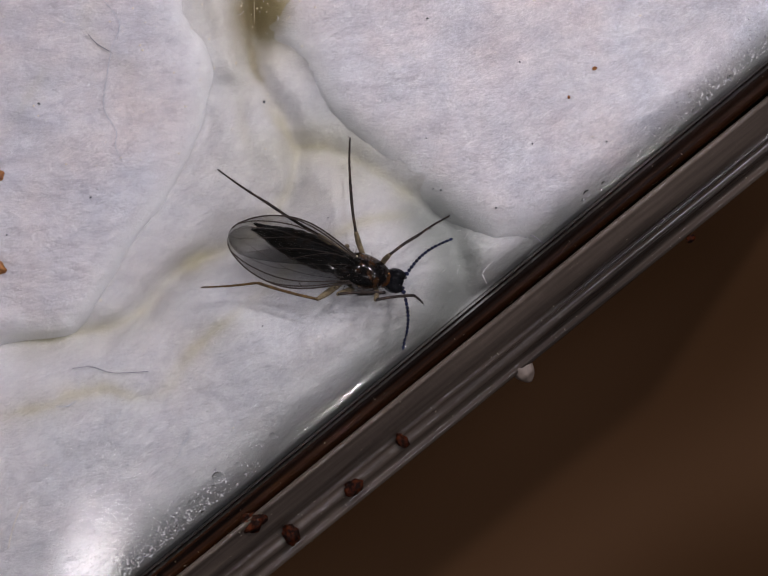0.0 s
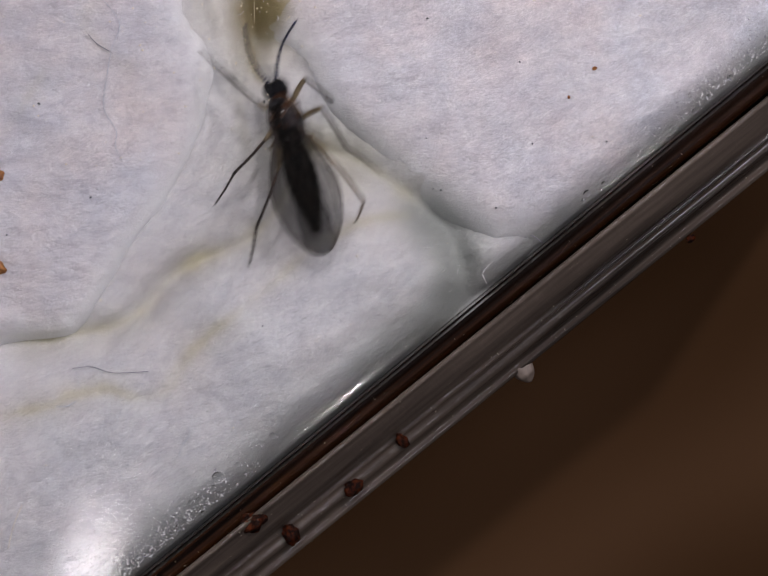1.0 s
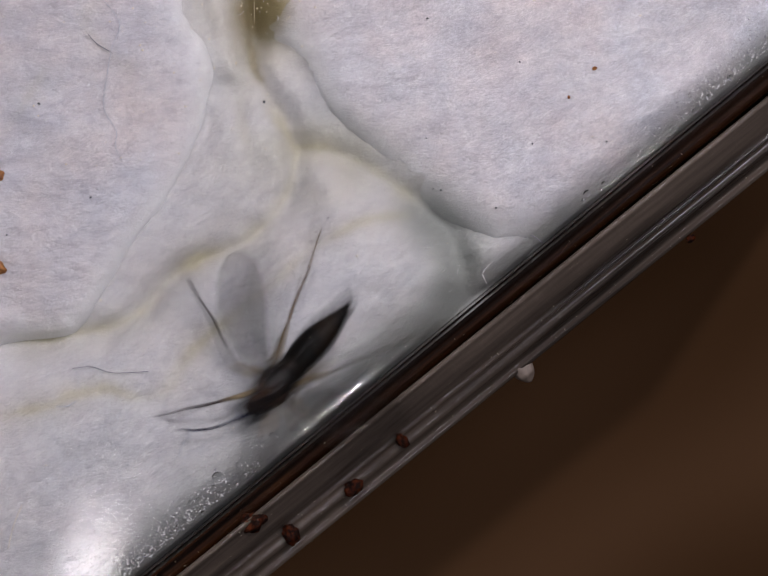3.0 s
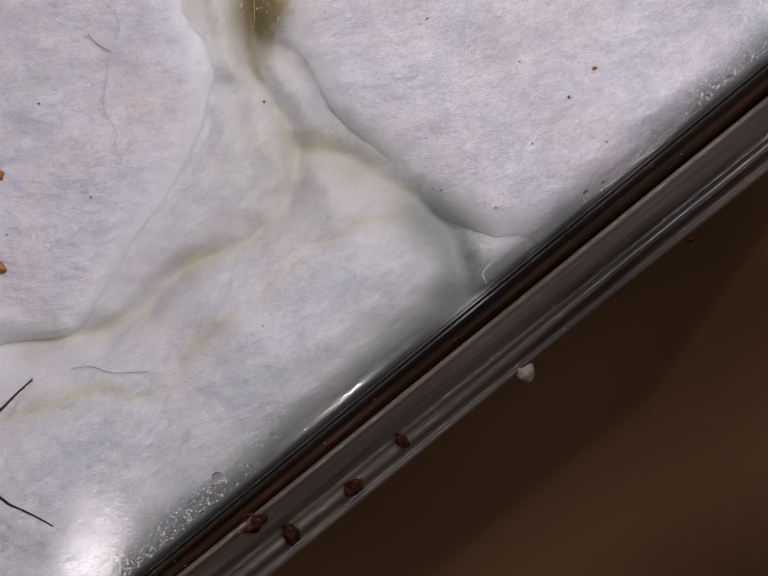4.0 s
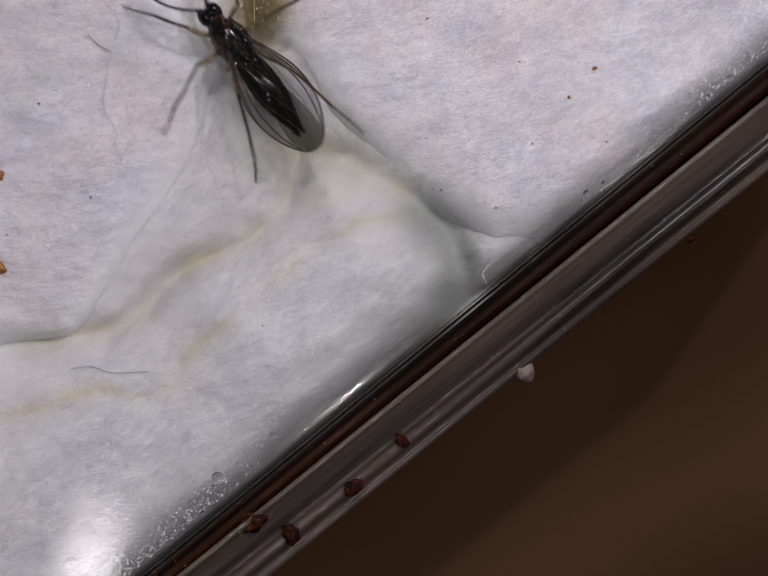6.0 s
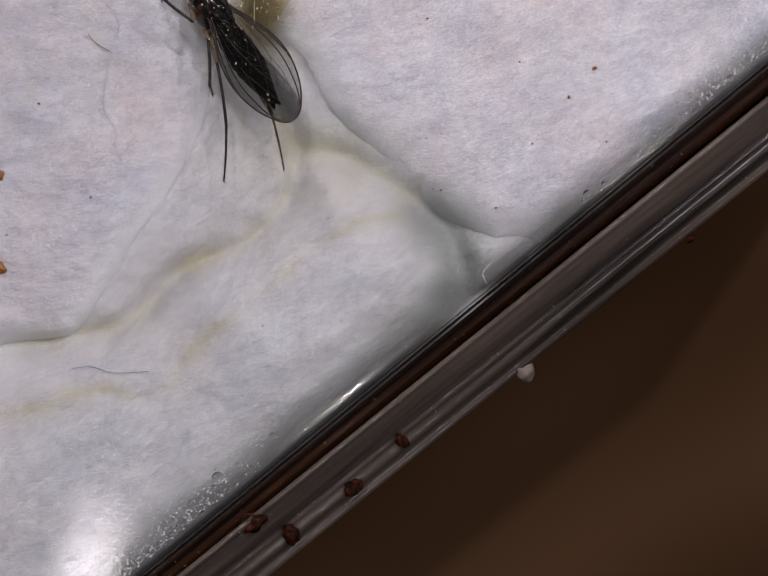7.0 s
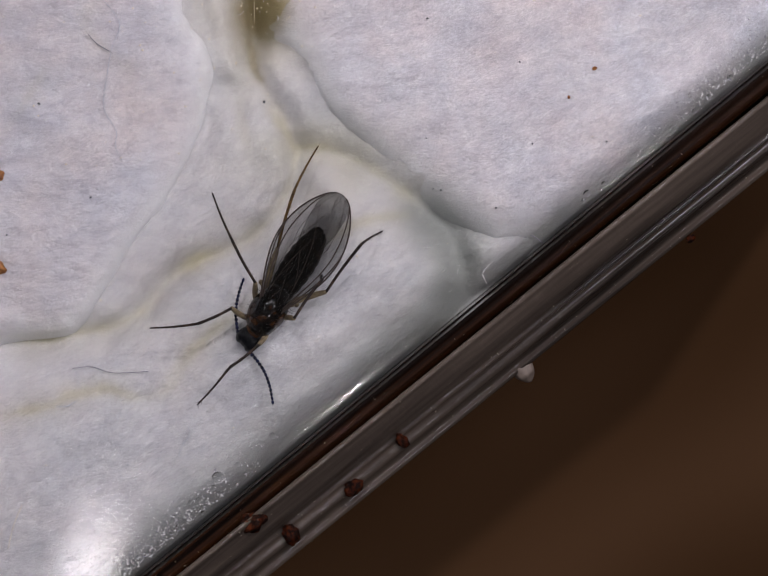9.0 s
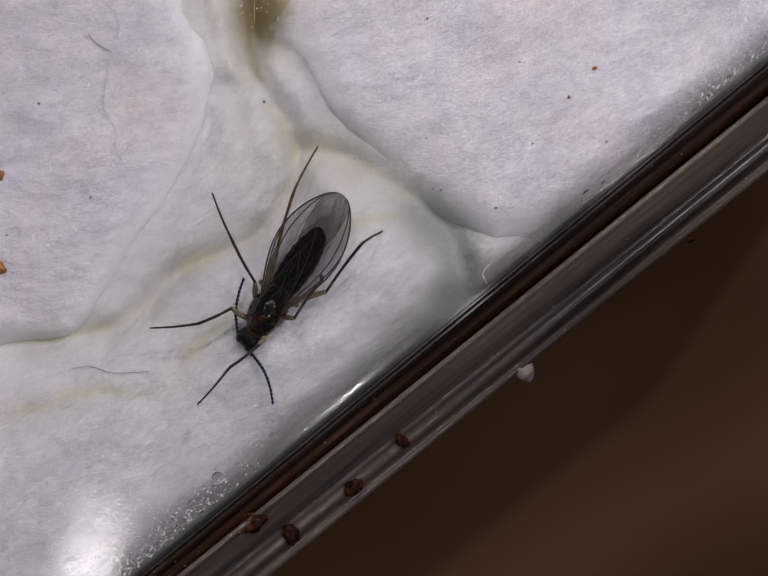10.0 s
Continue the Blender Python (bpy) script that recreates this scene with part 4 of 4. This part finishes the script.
    (6.8, (-2.335, 3.763), (-1.162, 2.166), 0.62, 14, 0, {"LM": [(-2.44, 3.49), (-2.36, 3.00), (-2.32, 2.60)], "LH": [(-2.26, 3.08), (-2.15, 2.27), (-2.15, 1.33)], "RH": [(-1.75, 2.90), (-1.48, 2.23), (-1.31, 1.46)], "LF": [(-2.58, 3.63), (-2.72, 3.73), (-3.01, 3.88)]}, [(-2.68, 4.49), (-2.41, 4.56)], (-2.534, 4.095)),
    (7.2,),
    (7.467, (-2.250, 3.440), (-1.430, 1.560), 0.62, 0, 0, {"LM": [(-2.33, 3.03), (-2.28, 2.37), (-2.13, 1.66)], "LH": [(-1.88, 2.57), (-1.55, 1.58), (-1.47, 1.35)], "RH": [(-1.22, 2.64), (-1.05, 2.24), (-0.95, 1.91)], "RM": [(-1.88, 3.27), (-1.62, 3.20), (-1.22, 3.23)], "LF": [(-2.68, 3.57), (-2.88, 3.70), (-3.07, 3.83)]}, None, None),
    (7.533, 0.05, -0.10),
    (7.6, (-1.663, 2.876), (-0.457, 1.213), 0.62, 0, 0, {}, None, None),
    (7.7,),
    (7.8, (-1.107, 0.245), (0.106, 1.312), 0.62, 0, 0, {}, None, None),
    (7.9, (-1.576, -0.318), (-0.609, 1.192), 0.62, 0, 0, {"RF": [(-2.05, -0.27), (-2.50, -0.48), (-3.16, -0.54)], "RM": [(-1.73, 0.07), (-2.03, 0.69), (-2.34, 1.34)], "RH": [(-1.41, 0.65), (-1.23, 1.27), (-0.89, 1.93)], "LF": [(-1.68, -0.76), (-2.11, -1.03), (-2.53, -1.59)], "LM": [(-1.22, -0.41), (-0.95, -0.08), (-0.85, 0.19)], "LH": [(-0.78, -0.05), (-0.54, 0.34), (0.00, 0.78)]}, [(-1.46, -1.65), (-1.90, 0.01)], (-1.915, -0.636)),
    (10,),
]
STANCE = {"LF": [(0.55, 0.36), (0.95, 0.62), (1.45, 0.92)], "LM": [(0.15, 0.62), (-0.10, 1.20), (-0.30, 1.85)], "LH": [(-0.72, 0.42), (-1.45, 0.72), (-2.10, 1.05)]}
STANCE.update({"R" + k[1]: [(x, -y) for x, y in v] for k, v in STANCE.items()})
FLIGHTS = [(2.333, 2.6, -1, 4), (2.633, 3.5, 40, 38), (4.367, 4.567, 0, 5), (7.7, 7.867, 30, 30)]
PLACES = {"F": "fore", "M": "mid", "H": "hind"}


def flat(station):
    """A station as numbers: body, then legs, antennae and head in the body's plan."""
    t, (x, y), (tx, ty), z, roll_, pitch, feet, feelers, face = station
    h = math.atan2(y - ty, x - tx)
    c, s = math.cos(h), math.sin(h)
    local = lambda p: ((p[0] - x) * c + (p[1] - y) * s, -(p[0] - x) * s + (p[1] - y) * c)
    joints = {k: [local(p) for p in feet[k]] if k in feet else STANCE[k] for k in STANCE}
    tips = [local(p) for p in feelers] if feelers else [(1.15, 0.45), (1.15, -0.45)]
    return dict(t=t, x=x, y=y, z=z, h=h, roll=roll_, pitch=pitch, joints=joints, tips=tips, face=local(face) if face else (0.46, 0.0))


def blend(a, b, k):
    mix = lambda p, q: p + (q - p) * k
    turn = (b["h"] - a["h"] + math.pi) % (2 * math.pi) - math.pi
    out = {key: mix(a[key], b[key]) for key in ("t", "x", "y", "z", "roll", "pitch")}
    out["h"] = a["h"] + turn * k
    out["joints"] = {n: [tuple(mix(p, q) for p, q in zip(u, v)) for u, v in zip(a["joints"][n], b["joints"][n])] for n in STANCE}
    out["tips"] = [tuple(mix(p, q) for p, q in zip(u, v)) for u, v in zip(a["tips"], b["tips"])]
    out["face"] = tuple(mix(p, q) for p, q in zip(a["face"], b["face"]))
    return out


def aim(origin, target):
    """A pose at origin with x towards target and z as near upright as can be."""
    x = (Vector(target) - Vector(origin)).normalized()
    y = Vector((0, 0, 1)).cross(x)
    y = y.normalized() if y.length > 0.05 else Vector((0, 1, 0))
    m = Matrix((x, y, x.cross(y))).transposed().to_4x4()
    m.translation = Vector(origin)
    return m


def reach(start, xy, length, up, low, high):
    """The point at that length from start, above or below it, towards a place in the plan."""
    d = Vector((xy[0] - start.x, xy[1] - start.y))
    flat_ = min(d.length, 0.998 * length)
    dz = up * math.sqrt(length ** 2 - flat_ ** 2)
    dz = min(max(dz, low - start.z), high - start.z)
    flat_ = math.sqrt(max(length ** 2 - dz ** 2, 0.0))
    d = d.normalized() if d.length > 1e-6 else Vector((1, 0))
    return Vector((start.x + d.x * flat_, start.y + d.y * flat_, start.z + dz))


def bend(start, end, near_xy, first, second, high):
    """The joint between two limbs of given lengths from start to end, nearest to a place in the plan; and where the end comes to lie."""
    gap = end - start
    d = min(max(gap.length, abs(first - second) + 0.02), 0.995 * (first + second))
    way = gap.normalized()
    end = start + d * way
    a = (first ** 2 - second ** 2 + d * d) / (2 * d)
    h = math.sqrt(max(first ** 2 - a * a, 0.0))
    mid = start + a * way
    wish = Vector((near_xy[0], near_xy[1], mid.z)) - mid
    up = Vector((0, 0, 1)) - way * way.z
    up.normalize()
    flat_ = wish - way * wish.dot(way)
    flat_ = flat_ - up * flat_.dot(up)
    side = flat_.normalized() if flat_.length > 1e-5 else way.cross(up)
    across = min(flat_.length, 0.98 * h)
    rise = math.sqrt(max(h * h - across * across, 0.0))
    joint = mid + side * across + up * rise
    if joint.z > high:
        rise = max(0.0, rise - (joint.z - high))
        joint = mid + side * math.sqrt(max(h * h - rise * rise, 0.0)) + up * rise
    return joint, end


def in_metres(m):
    m = m.copy()
    m.translation = m.translation * MM
    return m


def motions():
    stations = []
    for row in STATIONS:
        last = stations[-1] if stations else {}
        stations.append(dict(last, t=row[0]) if len(row) == 1 else dict(last, t=row[0], x=last["x"] + row[1], y=last["y"] + row[2]) if len(row) == 3 else flat(row))
    dense = [stations[0]]
    for a, b in zip(stations, stations[1:]):
        still = all(abs(a[k] - b[k]) < 1e-6 for k in ("x", "y", "h"))
        steps = 1 if still else max(1, round((b["t"] - a["t"]) * FPS))
        for k in range(1, steps + 1):
            dense.append(blend(a, b, k / steps))
    rows = {}
    heading = dense[0]["h"]
    for d in dense:
        heading += (d["h"] - heading + math.pi) % (2 * math.pi) - math.pi
        body = Matrix.Translation((d["x"], d["y"], d["z"])) @ Matrix.Rotation(heading, 4, "Z") @ Matrix.Rotation(radians(d["pitch"]), 4, "Y") @ Matrix.Rotation(radians(d["roll"]), 4, "X")
        # in the plan, without the roll
        level = Matrix.Rotation(radians(-d["roll"]), 4, "X")
        rows.setdefault(gnat, []).append((d["t"], in_metres(body)))
        for name, (knee, ankle, tip) in d["joints"].items():
            side = 1 if name[0] == "L" else -1
            place = PLACES[name[1]]
            lf, lt, la = LENGTHS[place]
            hx, hy, hz = HIPS[place]
            hip = level.inverted() @ Vector((hx, hy * side, hz))
            k = reach(hip, knee, lf, 1, -0.25, 0.28)
            far = math.hypot(tip[0] - k.x, tip[1] - k.y)
            fall = math.sqrt(max((0.985 * (lt + la)) ** 2 - far ** 2, 0.0))
            a, e = bend(k, Vector((tip[0], tip[1], max(-0.40, k.z - fall))), ankle, lt, la, 0.30)
            hip, k, a, e = (level @ p for p in (hip, k, a, e))
            femur, tibia, tarsus = legs[place, side]
            mf = aim(hip, k)
            rows.setdefault(femur, []).append((d["t"], in_metres(mf)))
            rows.setdefault(tibia, []).append((d["t"], in_metres(mf.inverted() @ aim(k, a))))
            rows.setdefault(tarsus, []).append((d["t"], in_metres(mf.inverted() @ aim(a, e))))
        fx, fy = d["face"]
        yaw = math.atan2(fy, fx)
        neck = Vector((0.39, 0.0, -0.04))
        rows.setdefault(head, []).append((d["t"], in_metres(Matrix.Translation(neck) @ Matrix.Rotation(yaw, 4, "Z") @ Matrix.Rotation(radians(12), 4, "Y"))))
        for feeler, side, tip in zip(antennae, (1, -1), d["tips"]):
            root = neck + Vector((0.17 * math.cos(yaw) - 0.05 * side * math.sin(yaw), 0.17 * math.sin(yaw) + 0.05 * side * math.cos(yaw), 0.0))
            rows.setdefault(feeler, []).append((d["t"], in_metres(aim(root, (tip[0], tip[1], 0.0)))))
    for wing, side in zip(wings, (1, -1)):
        spread = lambda a: pose(-0.08 * MM, side * 0.10 * MM, (0.24 + 0.012 * side) * MM, 3 * side, 0, -a * side)
        beat = [(0, -2 if side > 0 else -3), (0.9, -2 if side > 0 else -3), (1.0, -3.2)]
        for a, c, mid, swing in FLIGHTS:
            beat += [(a, -3.2)] + [(f / FPS, mid + swing * math.sin(2.1 * f)) for f in range(round(a * FPS) + 1, round(c * FPS))] + [(c, -3.2)]
        walk(wing, [(t, spread(a)) for t, a in beat + [(10, -3.2)]])
    tail = lambda yaw, dip: pose(0, 0, 0, 0, -dip, -yaw)
    walk(abdomen, [(0, tail(8, 0)), (0.9, tail(8, 0)), (1.0, tail(0, 5)), (7.7, tail(0, 5)), (7.9, tail(1, 15)), (10, tail(1, 15))])
    for thing, path in rows.items():
        walk(thing, path)


motions()
